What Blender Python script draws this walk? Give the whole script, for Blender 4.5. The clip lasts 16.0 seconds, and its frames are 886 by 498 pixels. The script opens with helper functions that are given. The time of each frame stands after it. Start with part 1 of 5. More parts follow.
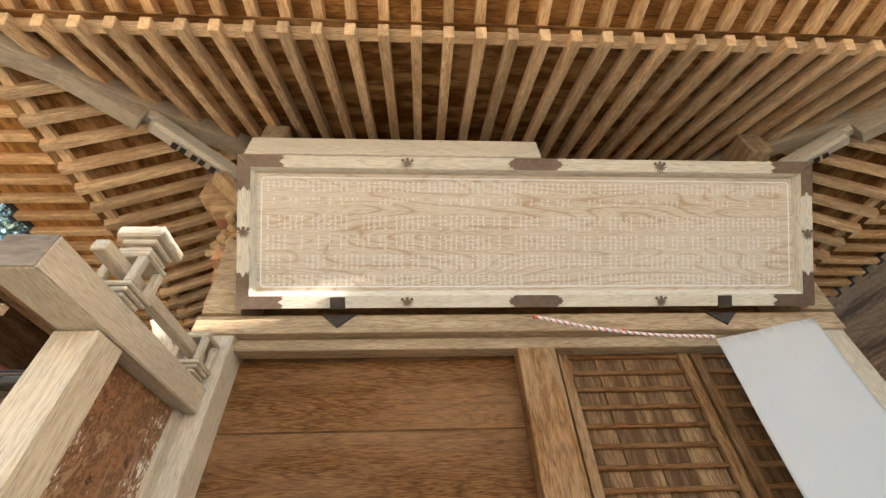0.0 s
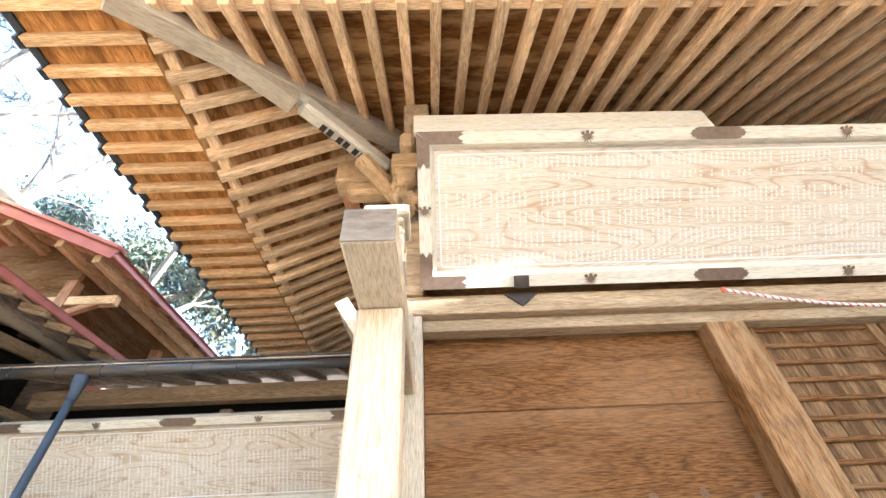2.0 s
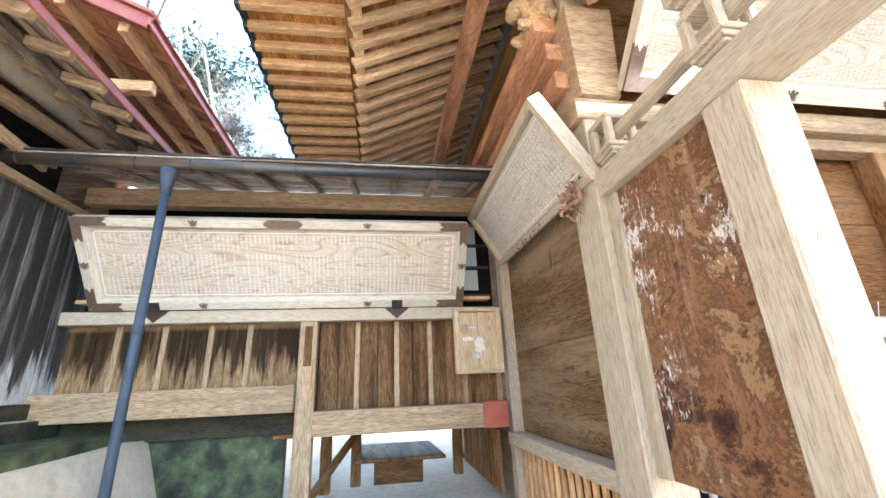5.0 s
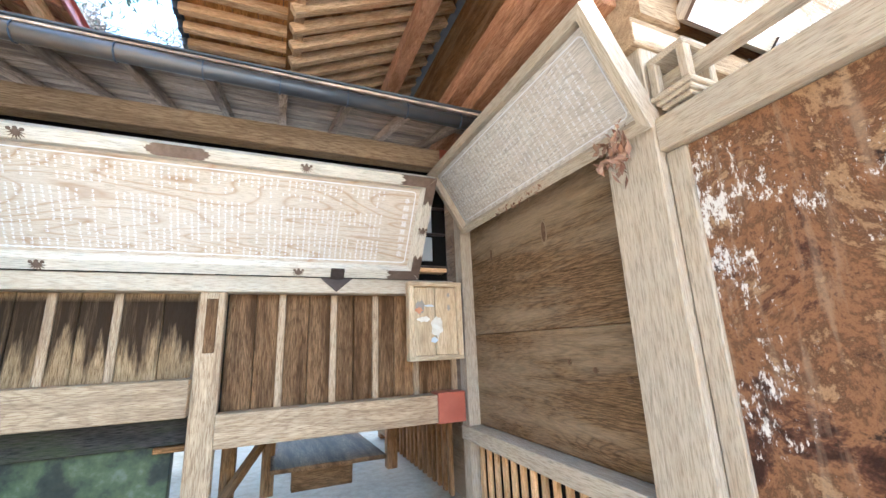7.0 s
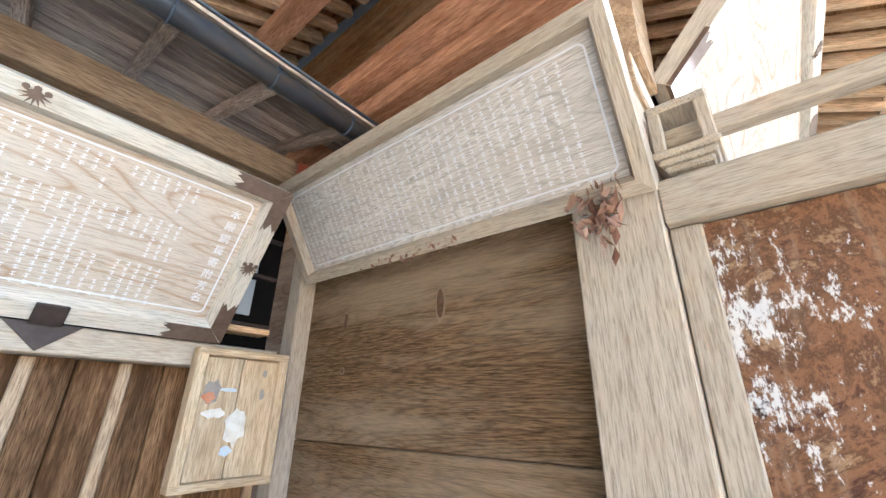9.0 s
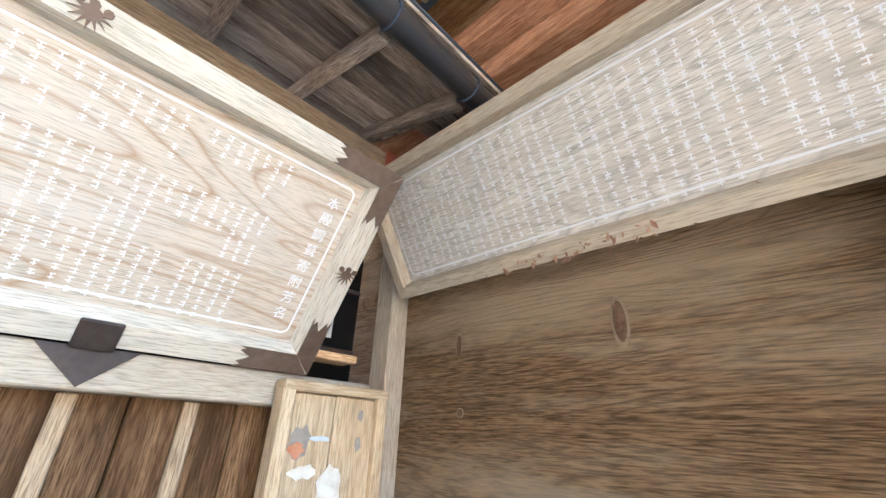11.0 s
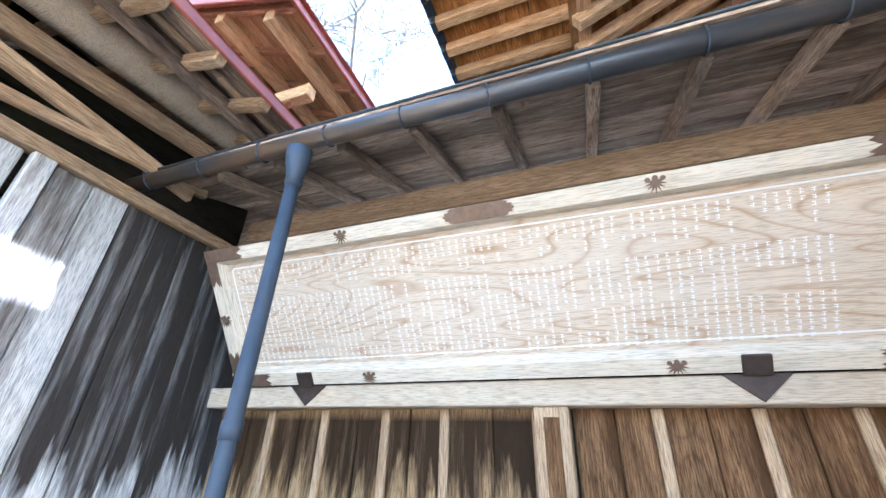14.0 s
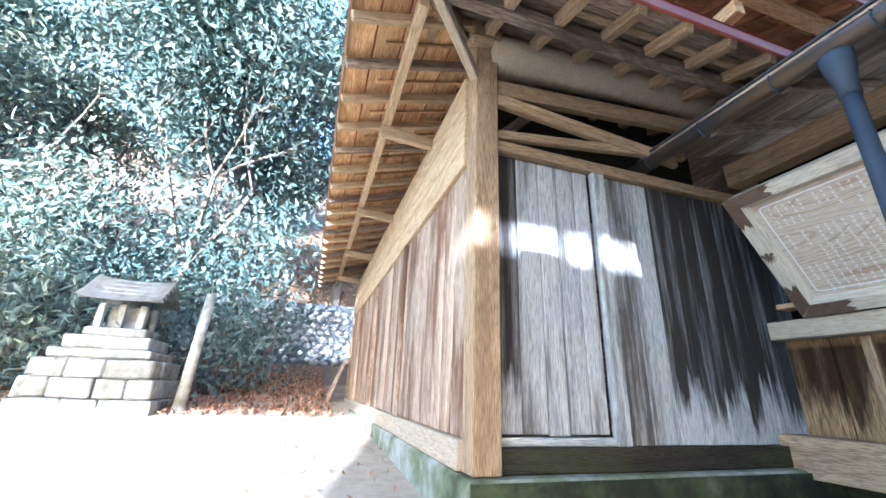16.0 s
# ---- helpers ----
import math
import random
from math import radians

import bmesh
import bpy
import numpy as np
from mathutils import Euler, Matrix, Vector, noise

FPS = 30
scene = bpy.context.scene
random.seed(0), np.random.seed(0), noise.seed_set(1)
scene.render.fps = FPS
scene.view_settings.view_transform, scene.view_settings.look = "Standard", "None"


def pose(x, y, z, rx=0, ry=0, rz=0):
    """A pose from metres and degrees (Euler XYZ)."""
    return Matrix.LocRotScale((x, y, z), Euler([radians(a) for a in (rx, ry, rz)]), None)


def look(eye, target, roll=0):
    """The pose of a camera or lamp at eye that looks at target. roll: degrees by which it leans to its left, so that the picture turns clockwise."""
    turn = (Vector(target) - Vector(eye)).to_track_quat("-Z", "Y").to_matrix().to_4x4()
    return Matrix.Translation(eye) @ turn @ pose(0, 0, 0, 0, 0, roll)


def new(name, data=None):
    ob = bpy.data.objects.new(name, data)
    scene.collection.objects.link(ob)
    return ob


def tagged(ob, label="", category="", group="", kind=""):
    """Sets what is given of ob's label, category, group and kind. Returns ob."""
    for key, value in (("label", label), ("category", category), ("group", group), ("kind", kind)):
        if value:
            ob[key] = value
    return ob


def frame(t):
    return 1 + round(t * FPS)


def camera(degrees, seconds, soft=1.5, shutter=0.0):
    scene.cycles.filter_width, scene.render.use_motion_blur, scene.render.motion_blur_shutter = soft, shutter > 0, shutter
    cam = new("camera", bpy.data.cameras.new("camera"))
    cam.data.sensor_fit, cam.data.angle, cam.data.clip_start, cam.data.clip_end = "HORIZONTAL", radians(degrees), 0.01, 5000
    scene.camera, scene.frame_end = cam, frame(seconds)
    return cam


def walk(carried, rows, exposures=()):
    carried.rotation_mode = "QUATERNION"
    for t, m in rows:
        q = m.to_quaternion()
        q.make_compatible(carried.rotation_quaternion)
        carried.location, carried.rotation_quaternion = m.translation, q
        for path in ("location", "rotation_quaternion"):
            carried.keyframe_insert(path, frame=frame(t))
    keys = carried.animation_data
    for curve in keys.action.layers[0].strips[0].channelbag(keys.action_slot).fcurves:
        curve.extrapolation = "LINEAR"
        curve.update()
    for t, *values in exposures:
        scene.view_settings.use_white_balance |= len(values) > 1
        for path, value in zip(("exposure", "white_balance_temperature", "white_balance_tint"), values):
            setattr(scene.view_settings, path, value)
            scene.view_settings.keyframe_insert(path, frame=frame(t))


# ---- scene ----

cam = camera(96.4, 16.0)
EXPOSURES = [(0.0, 3.52, 6250, 12), (1.0, 4.25, 5830, 13), (2.5, 4.36, 5640, 13), (4.5, 4.52, 5480, 13), (7.0, 4.74, 5200, 13), (8.0, 4.66, 5080, 13), (11.0, 4.9, 5020, 12), (13.5, 4.7, 4970, 14), (14.5, 4.6, 4940, 13), (16.0, 3.82, 4900, 12)]
PATH = [
    (0, (-0.167, 0.088, 1.423), (-0.062, 1.55, 2.783), -2.7),
    (0.5, (-0.459, 0.116, 1.445), (-0.374, 1.593, 2.791), -2.7),
    (1, (-0.872, 0.098, 1.453), (-0.789, 1.58, 2.794), -3.1),
    (1.5, (-1.188, 0.129, 1.437), (-1.115, 1.623, 2.764), -3.2),
    (2, (-1.46, 0.208, 1.462), (-1.394, 1.717, 2.773), -3.3),
    (2.5, (-1.761, 0.222, 1.456), (-1.683, 1.756, 2.736), -3.3),
    (3, (-2.052, 0.208, 1.45), (-1.933, 1.813, 2.637), -3.2),
    (3.5, (-2.339, 0.324, 1.385), (-2.17, 2.01, 2.448), -3.0),
    (4, (-2.571, 0.488, 1.377), (-2.353, 2.257, 2.283), -2.8),
    (4.5, (-2.826, 0.548, 1.371), (-2.565, 2.381, 2.127), -2.7),
    (4.7, (-2.939, 0.579, 1.375), (-2.66, 2.431, 2.077), -2.6),
    (6.8, (-3.367, 1.456, 1.541), (-2.719, 3.288, 2.015), -2.3),
    (7, (-3.381, 1.523, 1.58), (-2.62, 3.312, 2.048), -2.3),
    (7.5, (-3.307, 1.773, 1.639), (-2.22, 3.383, 2.115), -1.8),
    (8, (-3.242, 2.035, 1.714), (-1.887, 3.398, 2.269), -1.0),
    (8.2, (-3.227, 2.112, 1.73), (-1.82, 3.395, 2.342), -0.7),
    (10.3, (-3.046, 3.113, 1.967), (-1.677, 4.302, 2.812), 2.8),
    (10.5, (-3.039, 3.172, 1.96), (-1.682, 4.374, 2.805), 2.6),
    (11, (-3.077, 3.248, 1.94), (-1.78, 4.508, 2.795), 2.1),
    (11.5, (-3.173, 3.263, 1.937), (-2.034, 4.663, 2.799), 2.2),
    (12, (-3.308, 3.228, 1.938), (-2.424, 4.804, 2.793), 2.1),
    (12.5, (-3.461, 3.112, 1.944), (-2.908, 4.838, 2.789), 1.8),
    (13, (-3.547, 2.97, 1.901), (-3.337, 4.763, 2.76), 1.3),
    (13.5, (-3.575, 2.842, 1.88), (-3.752, 4.631, 2.757), 1.0),
    (14, (-3.58, 2.741, 1.801), (-4.223, 4.398, 2.719), 2.0),
    (14.5, (-3.601, 2.505, 1.757), (-4.693, 3.931, 2.636), 2.5),
    (15, (-3.678, 2.208, 1.684), (-5.106, 3.339, 2.511), 2.5),
    (15.5, (-3.864, 1.936, 1.621), (-5.522, 2.765, 2.371), 2.3),
    (16, (-4.059, 1.754, 1.617), (-5.859, 2.317, 2.282), 2.2),
]
walk(cam, [(t, look(eye, target, roll)) for t, eye, target, roll in PATH],
     exposures=EXPOSURES)


# ---- world, sun, exposure ----
SUN_AZ, SUN_EL = -16.0, 7.4          # degrees from +x towards +y, and above the horizon
world = bpy.data.worlds.new("sky")
world.use_nodes = True
scene.world = world
_nt = world.node_tree
_sky = _nt.nodes.new("ShaderNodeTexSky")
_sky.sky_type = "NISHITA"
_sky.sun_disc = False
_sky.sun_elevation = radians(SUN_EL)
_sky.sun_rotation = radians(90 - SUN_AZ)
_sky.air_density, _sky.dust_density = 1.0, 1.5
_nt.nodes["Background"].inputs[1].default_value = 0.15
_nt.links.new(_sky.outputs[0], _nt.nodes["Background"].inputs[0])
sun_data = bpy.data.lights.new("sun", "SUN")
sun_data.energy, sun_data.angle, sun_data.color = 2.6, radians(0.5), (1.0, 0.93, 0.82)
sun = new("sun", sun_data)
_a, _e = radians(SUN_AZ), radians(SUN_EL)
sun.matrix_world = look((0, 0, 30), (-math.cos(_a) * math.cos(_e), -math.sin(_a) * math.cos(_e), 30 - math.sin(_e)))


# ---- materials ----
def ramp(nt, fac, stops, interp="LINEAR"):
    r = nt.nodes.new("ShaderNodeValToRGB")
    r.color_ramp.interpolation = interp
    els = r.color_ramp.elements
    while len(els) < len(stops):
        els.new(0.5)
    for e, (p, c) in zip(els, stops):
        e.position, e.color = p, (*c, 1) if len(c) == 3 else c
    nt.links.new(fac, r.inputs[0])
    return r.outputs[0]


def math_node(nt, op, a, b=None, c=None):
    n = nt.nodes.new("ShaderNodeMath")
    n.operation = op
    for i, v in enumerate((a, b, c)):
        if v is None:
            continue
        if isinstance(v, (int, float)):
            n.inputs[i].default_value = v
        else:
            nt.links.new(v, n.inputs[i])
    return n.outputs[0]


def mix(nt, fac, a, b, mode="MIX"):
    n = nt.nodes.new("ShaderNodeMix")
    n.data_type, n.blend_type = "RGBA", mode
    for sock, v in ((n.inputs[0], fac), (n.inputs[6], a), (n.inputs[7], b)):
        if isinstance(v, (int, float)):
            sock.default_value = v
        elif isinstance(v, tuple):
            sock.default_value = (*v, 1)
        else:
            nt.links.new(v, sock)
    return n.outputs[2]


def coords(nt, scale, random_shift=True):
    tc = nt.nodes.new("ShaderNodeTexCoord")
    vec = tc.outputs["Object"]
    if random_shift:
        info = nt.nodes.new("ShaderNodeObjectInfo")
        sh = nt.nodes.new("ShaderNodeVectorMath")
        sh.operation = "ADD"
        k = math_node(nt, "MULTIPLY", info.outputs["Random"], 37.0)
        cx = nt.nodes.new("ShaderNodeCombineXYZ")
        for i in range(3):
            nt.links.new(k, cx.inputs[i])
        nt.links.new(vec, sh.inputs[0])
        nt.links.new(cx.outputs[0], sh.inputs[1])
        vec = sh.outputs[0]
    m = nt.nodes.new("ShaderNodeMapping")
    m.inputs["Scale"].default_value = scale
    nt.links.new(vec, m.inputs["Vector"])
    return m.outputs[0]


def noise_tex(nt, vec, scale, detail=4, rough=0.55, distort=0.0):
    n = nt.nodes.new("ShaderNodeTexNoise")
    n.inputs["Scale"].default_value, n.inputs["Detail"].default_value = scale, detail
    n.inputs["Roughness"].default_value, n.inputs["Distortion"].default_value = rough, distort
    nt.links.new(vec, n.inputs["Vector"])
    return n.outputs["Fac"]


def fresh(name):
    m = bpy.data.materials.new(name)
    m.use_nodes = True
    return m, m.node_tree, m.node_tree.nodes["Principled BSDF"]


def bump(nt, bsdf, height, strength, dist=0.01):
    b = nt.nodes.new("ShaderNodeBump")
    b.inputs["Strength"].default_value, b.inputs["Distance"].default_value = strength, dist
    nt.links.new(height, b.inputs["Height"])
    nt.links.new(b.outputs[0], bsdf.inputs["Normal"])


def wood(name, dark, light, stain=None, stain_amt=0.0, grain=1.0, rough=0.75, rings=10.0, ring_amt=0.45, relief=0.35, vary=0.25, figure=(0.55, 3.0, 3.0), blots=(1.1, 6.0, 6.0), sat=1.15, sharp=3.0, ring=None, tide=None, smooth=2):
    """Wood with the grain along the object's own x: fine fibres, flat-sawn rings, and optional stains."""
    m, nt, b = fresh(name)
    fine = noise_tex(nt, coords(nt, (4.5 * grain, 75 * grain, 75 * grain)), 3.0, 5, 0.6)
    wide = noise_tex(nt, coords(nt, figure), 1.0, smooth, 0.45, 0.3)
    band = math_node(nt, "PINGPONG", math_node(nt, "MULTIPLY", wide, rings), 0.5)
    line = math_node(nt, "POWER", math_node(nt, "MULTIPLY", band, 2.0), sharp)
    base = ramp(nt, fine, [(0.37, tuple(0.68 * v for v in dark)), (0.5, tuple(0.5 * (p + q) for p, q in zip(dark, light))), (0.62, light)])
    ringc = ring or tuple(0.55 * v for v in dark)
    col = mix(nt, math_node(nt, "MULTIPLY", line, ring_amt), base, ringc)
    if stain is not None:
        blot = noise_tex(nt, coords(nt, blots), 1.2, 6, 0.68)
        blot = ramp(nt, blot, [(0.44, (0, 0, 0)), (0.6, (1, 1, 1))])
        if tide:      # water stain with a ragged edge, from height tide[0] to tide[1] on the plank
            sep = nt.nodes.new("ShaderNodeSeparateXYZ")
            nt.links.new(coords(nt, (1, 1, 1), False), sep.inputs[0])
            wob = noise_tex(nt, coords(nt, (0.9, 9.0, 9.0)), 1.3, 4, 0.6)
            pos = math_node(nt, "MULTIPLY_ADD", math_node(nt, "SUBTRACT", wob, 0.5), 1.1, sep.outputs[0])
            lo = math_node(nt, "MULTIPLY", math_node(nt, "SUBTRACT", pos, tide[0]), 1 / 0.16)
            hi = math_node(nt, "MULTIPLY", math_node(nt, "SUBTRACT", tide[1], sep.outputs[0]), 1 / 0.06)
            wet = nt.nodes.new("ShaderNodeClamp")
            nt.links.new(math_node(nt, "MINIMUM", lo, hi), wet.inputs[0])
            streak = ramp(nt, noise_tex(nt, coords(nt, (0.5, 9.0, 9.0)), 1.6, 5, 0.6), [(0.3, (0.6, 0.6, 0.6)), (0.5, (1, 1, 1))])
            blot = math_node(nt, "MULTIPLY", wet.outputs[0], streak)
        col = mix(nt, math_node(nt, "MULTIPLY", blot, stain_amt), col, stain)
    info = nt.nodes.new("ShaderNodeObjectInfo")
    hv = nt.nodes.new("ShaderNodeHueSaturation")
    nt.links.new(math_node(nt, "MULTIPLY_ADD", info.outputs["Random"], 2 * vary, 1 - vary), hv.inputs["Value"])
    hv.inputs["Saturation"].default_value = sat
    nt.links.new(col, hv.inputs["Color"])
    nt.links.new(hv.outputs[0], b.inputs["Base Color"])
    b.inputs["Roughness"].default_value = rough
    b.inputs["Specular IOR Level"].default_value = 0.15
    h = math_node(nt, "MULTIPLY_ADD", line, -0.6, fine)
    bump(nt, b, h, relief, 0.004)
    return m


def mottled(name, stops, scale, rough=0.8, metal=0.0, stretch=(1, 1, 1), relief=0.3, dist=0.01, detail=6):
    m, nt, b = fresh(name)
    n = noise_tex(nt, coords(nt, stretch), scale, detail, 0.62)
    big = noise_tex(nt, coords(nt, stretch), scale * 0.17, 3, 0.5)
    f = math_node(nt, "ADD", math_node(nt, "MULTIPLY", n, 0.6), math_node(nt, "MULTIPLY", big, 0.4))
    nt.links.new(ramp(nt, f, stops), b.inputs["Base Color"])
    b.inputs["Roughness"].default_value, b.inputs["Metallic"].default_value = rough, metal
    b.inputs["Specular IOR Level"].default_value = 0.5 if rough < 0.5 else 0.2
    bump(nt, b, n, relief, dist)
    return m


CEDAR = wood("weathered_cedar", (0.33, 0.225, 0.14), (0.52, 0.40, 0.27), (0.17, 0.11, 0.065), 0.45, vary=0.18, rings=18, ring_amt=0.4, sharp=4, blots=(0.8, 9, 9), sat=1.08)
RAFTER = wood("eave_rafter_wood", (0.60, 0.41, 0.25), (0.88, 0.69, 0.48), (0.30, 0.16, 0.08), 0.4, vary=0.22)
ORANGE = wood("new_rafter_wood", (0.64, 0.40, 0.21), (0.88, 0.66, 0.44), (0.40, 0.20, 0.09), 0.35, vary=0.2)
# dark brown boards, deepened so shade between the rafters sits in the colour
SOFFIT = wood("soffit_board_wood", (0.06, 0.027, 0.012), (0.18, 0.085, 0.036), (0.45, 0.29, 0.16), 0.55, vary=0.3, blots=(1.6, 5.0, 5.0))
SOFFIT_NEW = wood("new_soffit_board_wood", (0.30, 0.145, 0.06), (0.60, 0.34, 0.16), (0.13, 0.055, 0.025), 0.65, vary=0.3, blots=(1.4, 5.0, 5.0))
DARKWOOD = wood("dark_stained_wood", (0.10, 0.05, 0.023), (0.27, 0.155, 0.08), (0.42, 0.30, 0.2), 0.3, vary=0.2, rings=16, ring_amt=0.5, relief=0.8)
PANEL = wood("panel_board_wood", (0.085, 0.038, 0.017), (0.215, 0.112, 0.055), (0.30, 0.185, 0.11), 0.4, rings=34, ring_amt=0.65, relief=1.0, vary=0.12, figure=(0.30, 4.5, 4.5), blots=(0.4, 1.8, 1.8), sharp=4)
GREYWOOD = wood("greyed_post_wood", (0.42, 0.355, 0.27), (0.51, 0.44, 0.345), (0.34, 0.26, 0.18), 0.25, vary=0.08, rings=22, ring_amt=0.25, sharp=5, ring=(0.28, 0.19, 0.12), blots=(0.6, 10, 10), sat=1.05, figure=(0.4, 4.0, 4.0))
SIDEBOARD = wood("side_panel_wood", (0.10, 0.060, 0.032), (0.24, 0.158, 0.09), (0.36, 0.285, 0.20), 0.6, rings=44, ring_amt=0.75, relief=1.0, vary=0.15, figure=(0.28, 3.2, 3.2), blots=(0.3, 2.0, 2.0), sat=1.1, sharp=4)
PLAQUE = wood("plaque_board_wood", (0.50, 0.415, 0.315), (0.57, 0.485, 0.385), (0.61, 0.56, 0.49), 0.3, rings=26, ring_amt=0.8, relief=0.2, vary=0.0, figure=(0.42, 3.3, 3.3), sat=1.0, sharp=6, ring=(0.32, 0.185, 0.09), smooth=1, blots=(0.6, 4, 4))
PLAQUE_OLD = wood("old_plaque_board_wood", (0.50, 0.45, 0.39), (0.70, 0.65, 0.59), (0.44, 0.37, 0.30), 0.4, rings=26, ring_amt=0.55, relief=0.6, vary=0.0, figure=(0.6, 3.6, 3.6), sat=0.9, sharp=5, smooth=1)
FRAMEWOOD = wood("plaque_frame_wood", (0.53, 0.47, 0.37), (0.62, 0.56, 0.46), (0.45, 0.36, 0.25), 0.25, rings=9, ring_amt=0.3, relief=0.15, vary=0.05, sat=0.95, sharp=5, blots=(0.8, 7, 7))
PLANK = wood("wall_plank_wood", (0.115, 0.064, 0.032), (0.29, 0.185, 0.108), (0.05, 0.025, 0.012), 0.85, vary=0.22, blots=(0.6, 6.0, 6.0), rings=20, ring_amt=0.4, sharp=4)
PLANK_WET = wood("water_stained_plank_wood", (0.17, 0.11, 0.06), (0.36, 0.26, 0.16), (0.02, 0.011, 0.006), 0.97, vary=0.15, ring_amt=0.3, tide=(-0.17, 0.31))
SHEDPLANK = wood("shed_plank_wood", (0.36, 0.37, 0.38), (0.56, 0.57, 0.58), (0.06, 0.048, 0.04), 0.85, vary=0.12, rings=16, ring_amt=0.2, blots=(0.35, 5.0, 5.0), sat=1.0, sharp=4)
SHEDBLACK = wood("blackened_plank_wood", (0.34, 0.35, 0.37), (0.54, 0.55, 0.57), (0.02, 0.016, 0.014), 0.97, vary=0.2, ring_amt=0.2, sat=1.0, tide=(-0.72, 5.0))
# black of the old sill beam, also used as painted shade on backing sheets
BEAM_SHADE = wood("black_beam_and_shade_wood", (0.014, 0.012, 0.011), (0.05, 0.043, 0.038), (0.05, 0.06, 0.025), 0.4, vary=0.2)
SHEDWARM = wood("shed_side_plank_wood", (0.36, 0.27, 0.20), (0.58, 0.48, 0.39), (0.12, 0.06, 0.035), 0.85, vary=0.2, blots=(0.6, 2.6, 2.6))
ENDGRAIN = mottled("dark_end_grain", [(0.3, (0.10, 0.075, 0.055)), (0.55, (0.20, 0.16, 0.125)), (0.7, (0.30, 0.25, 0.2))], 12, 0.85, stretch=(1, 1, 3), relief=0.4)
PALE = wood("pale_new_wood", (0.50, 0.375, 0.23), (0.68, 0.545, 0.37), (0.40, 0.26, 0.14), 0.3, vary=0.12, sat=1.05)
REDWOOD = wood("red_brown_beam_wood", (0.40, 0.21, 0.125), (0.64, 0.40, 0.27), (0.16, 0.07, 0.04), 0.5, vary=0.2)
OLDROOF = wood("sooty_roof_board_wood", (0.24, 0.185, 0.145), (0.52, 0.43, 0.35), (0.07, 0.045, 0.033), 0.65, vary=0.4, blots=(0.9, 5, 5))
COPPER = mottled("brown_copper_fitting", [(0.3, (0.10, 0.065, 0.045)), (0.7, (0.19, 0.135, 0.10))], 25, 0.5, 0.35, relief=0.1)
DARKIRON = mottled("blackened_iron", [(0.3, (0.035, 0.025, 0.02)), (0.7, (0.08, 0.06, 0.05))], 20, 0.55, 0.5, relief=0.15)
WHITEPAINT = mottled("white_ink", [(0.2, (0.64, 0.64, 0.67)), (0.8, (0.78, 0.78, 0.80))], 30, 0.7, relief=0.05)
LATTICE = mottled("brown_painted_lattice", [(0.3, (0.27, 0.235, 0.21)), (0.7, (0.38, 0.345, 0.32))], 15, 0.6, relief=0.1)
# near-black colour that paints in the darkness of spaces behind openings
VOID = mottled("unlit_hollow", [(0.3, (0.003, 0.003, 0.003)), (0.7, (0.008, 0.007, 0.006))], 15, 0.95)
GUTTER = mottled("blue_black_gutter", [(0.35, (0.022, 0.028, 0.04)), (0.5, (0.06, 0.062, 0.068)), (0.6, (0.12, 0.088, 0.06)), (0.72, (0.20, 0.125, 0.065))], 3, 0.35, 0.3, (0.35, 2, 2), relief=0.1)
PIPE = mottled("blue_grey_downpipe", [(0.3, (0.035, 0.048, 0.07)), (0.7, (0.065, 0.082, 0.11))], 6, 0.55, relief=0.06)
ROOFEDGE = mottled("black_roof_edge_metal", [(0.3, (0.02, 0.025, 0.03)), (0.7, (0.06, 0.065, 0.07))], 9, 0.4, 0.3, relief=0.1)
REDROOF = mottled("red_painted_sheet_metal", [(0.3, (0.26, 0.055, 0.03)), (0.7, (0.42, 0.12, 0.07))], 5, 0.45, 0.0, relief=0.15)
CONCRETE = mottled("mossy_concrete", [(0.32, (0.045, 0.055, 0.03)), (0.45, (0.16, 0.18, 0.11)), (0.55, (0.32, 0.33, 0.29)), (0.7, (0.48, 0.49, 0.47))], 4, 0.9, relief=0.6)
DAMP = mottled("damp_mossy_footing", [(0.34, (0.010, 0.012, 0.010)), (0.48, (0.03, 0.034, 0.026)), (0.58, (0.075, 0.095, 0.045)), (0.7, (0.17, 0.18, 0.16))], 5, 0.6, relief=0.5)
STONE = mottled("grey_granite", [(0.32, (0.10, 0.105, 0.09)), (0.46, (0.25, 0.245, 0.225)), (0.58, (0.38, 0.375, 0.36)), (0.72, (0.47, 0.465, 0.45))], 6, 0.85, relief=0.5)
def earth(name):
    """Pale trodden earth, turning to brown forest floor on the slope in the west."""
    m, nt, b = fresh(name)
    v = coords(nt, (1, 1, 1), False)
    fine = noise_tex(nt, v, 9, 7, 0.7)
    big = noise_tex(nt, v, 0.7, 4, 0.55)
    f = math_node(nt, "ADD", math_node(nt, "MULTIPLY", fine, 0.5), math_node(nt, "MULTIPLY", big, 0.5))
    pale = ramp(nt, f, [(0.32, (0.30, 0.24, 0.17)), (0.5, (0.47, 0.40, 0.30)), (0.68, (0.58, 0.51, 0.40))])
    floor_ = ramp(nt, f, [(0.3, (0.05, 0.035, 0.022)), (0.7, (0.20, 0.13, 0.085))])
    sep = nt.nodes.new("ShaderNodeSeparateXYZ")
    nt.links.new(v, sep.inputs[0])
    edge = math_node(nt, "MULTIPLY_ADD", big, 5.0, sep.outputs[0])
    mask = ramp(nt, math_node(nt, "MULTIPLY_ADD", edge, -0.25, -2.3), [(0.0, (0, 0, 0)), (1.0, (1, 1, 1))])
    nt.links.new(mix(nt, mask, pale, floor_), b.inputs["Base Color"])
    b.inputs["Roughness"].default_value = 0.95
    bump(nt, b, fine, 0.6, 0.02)
    return m


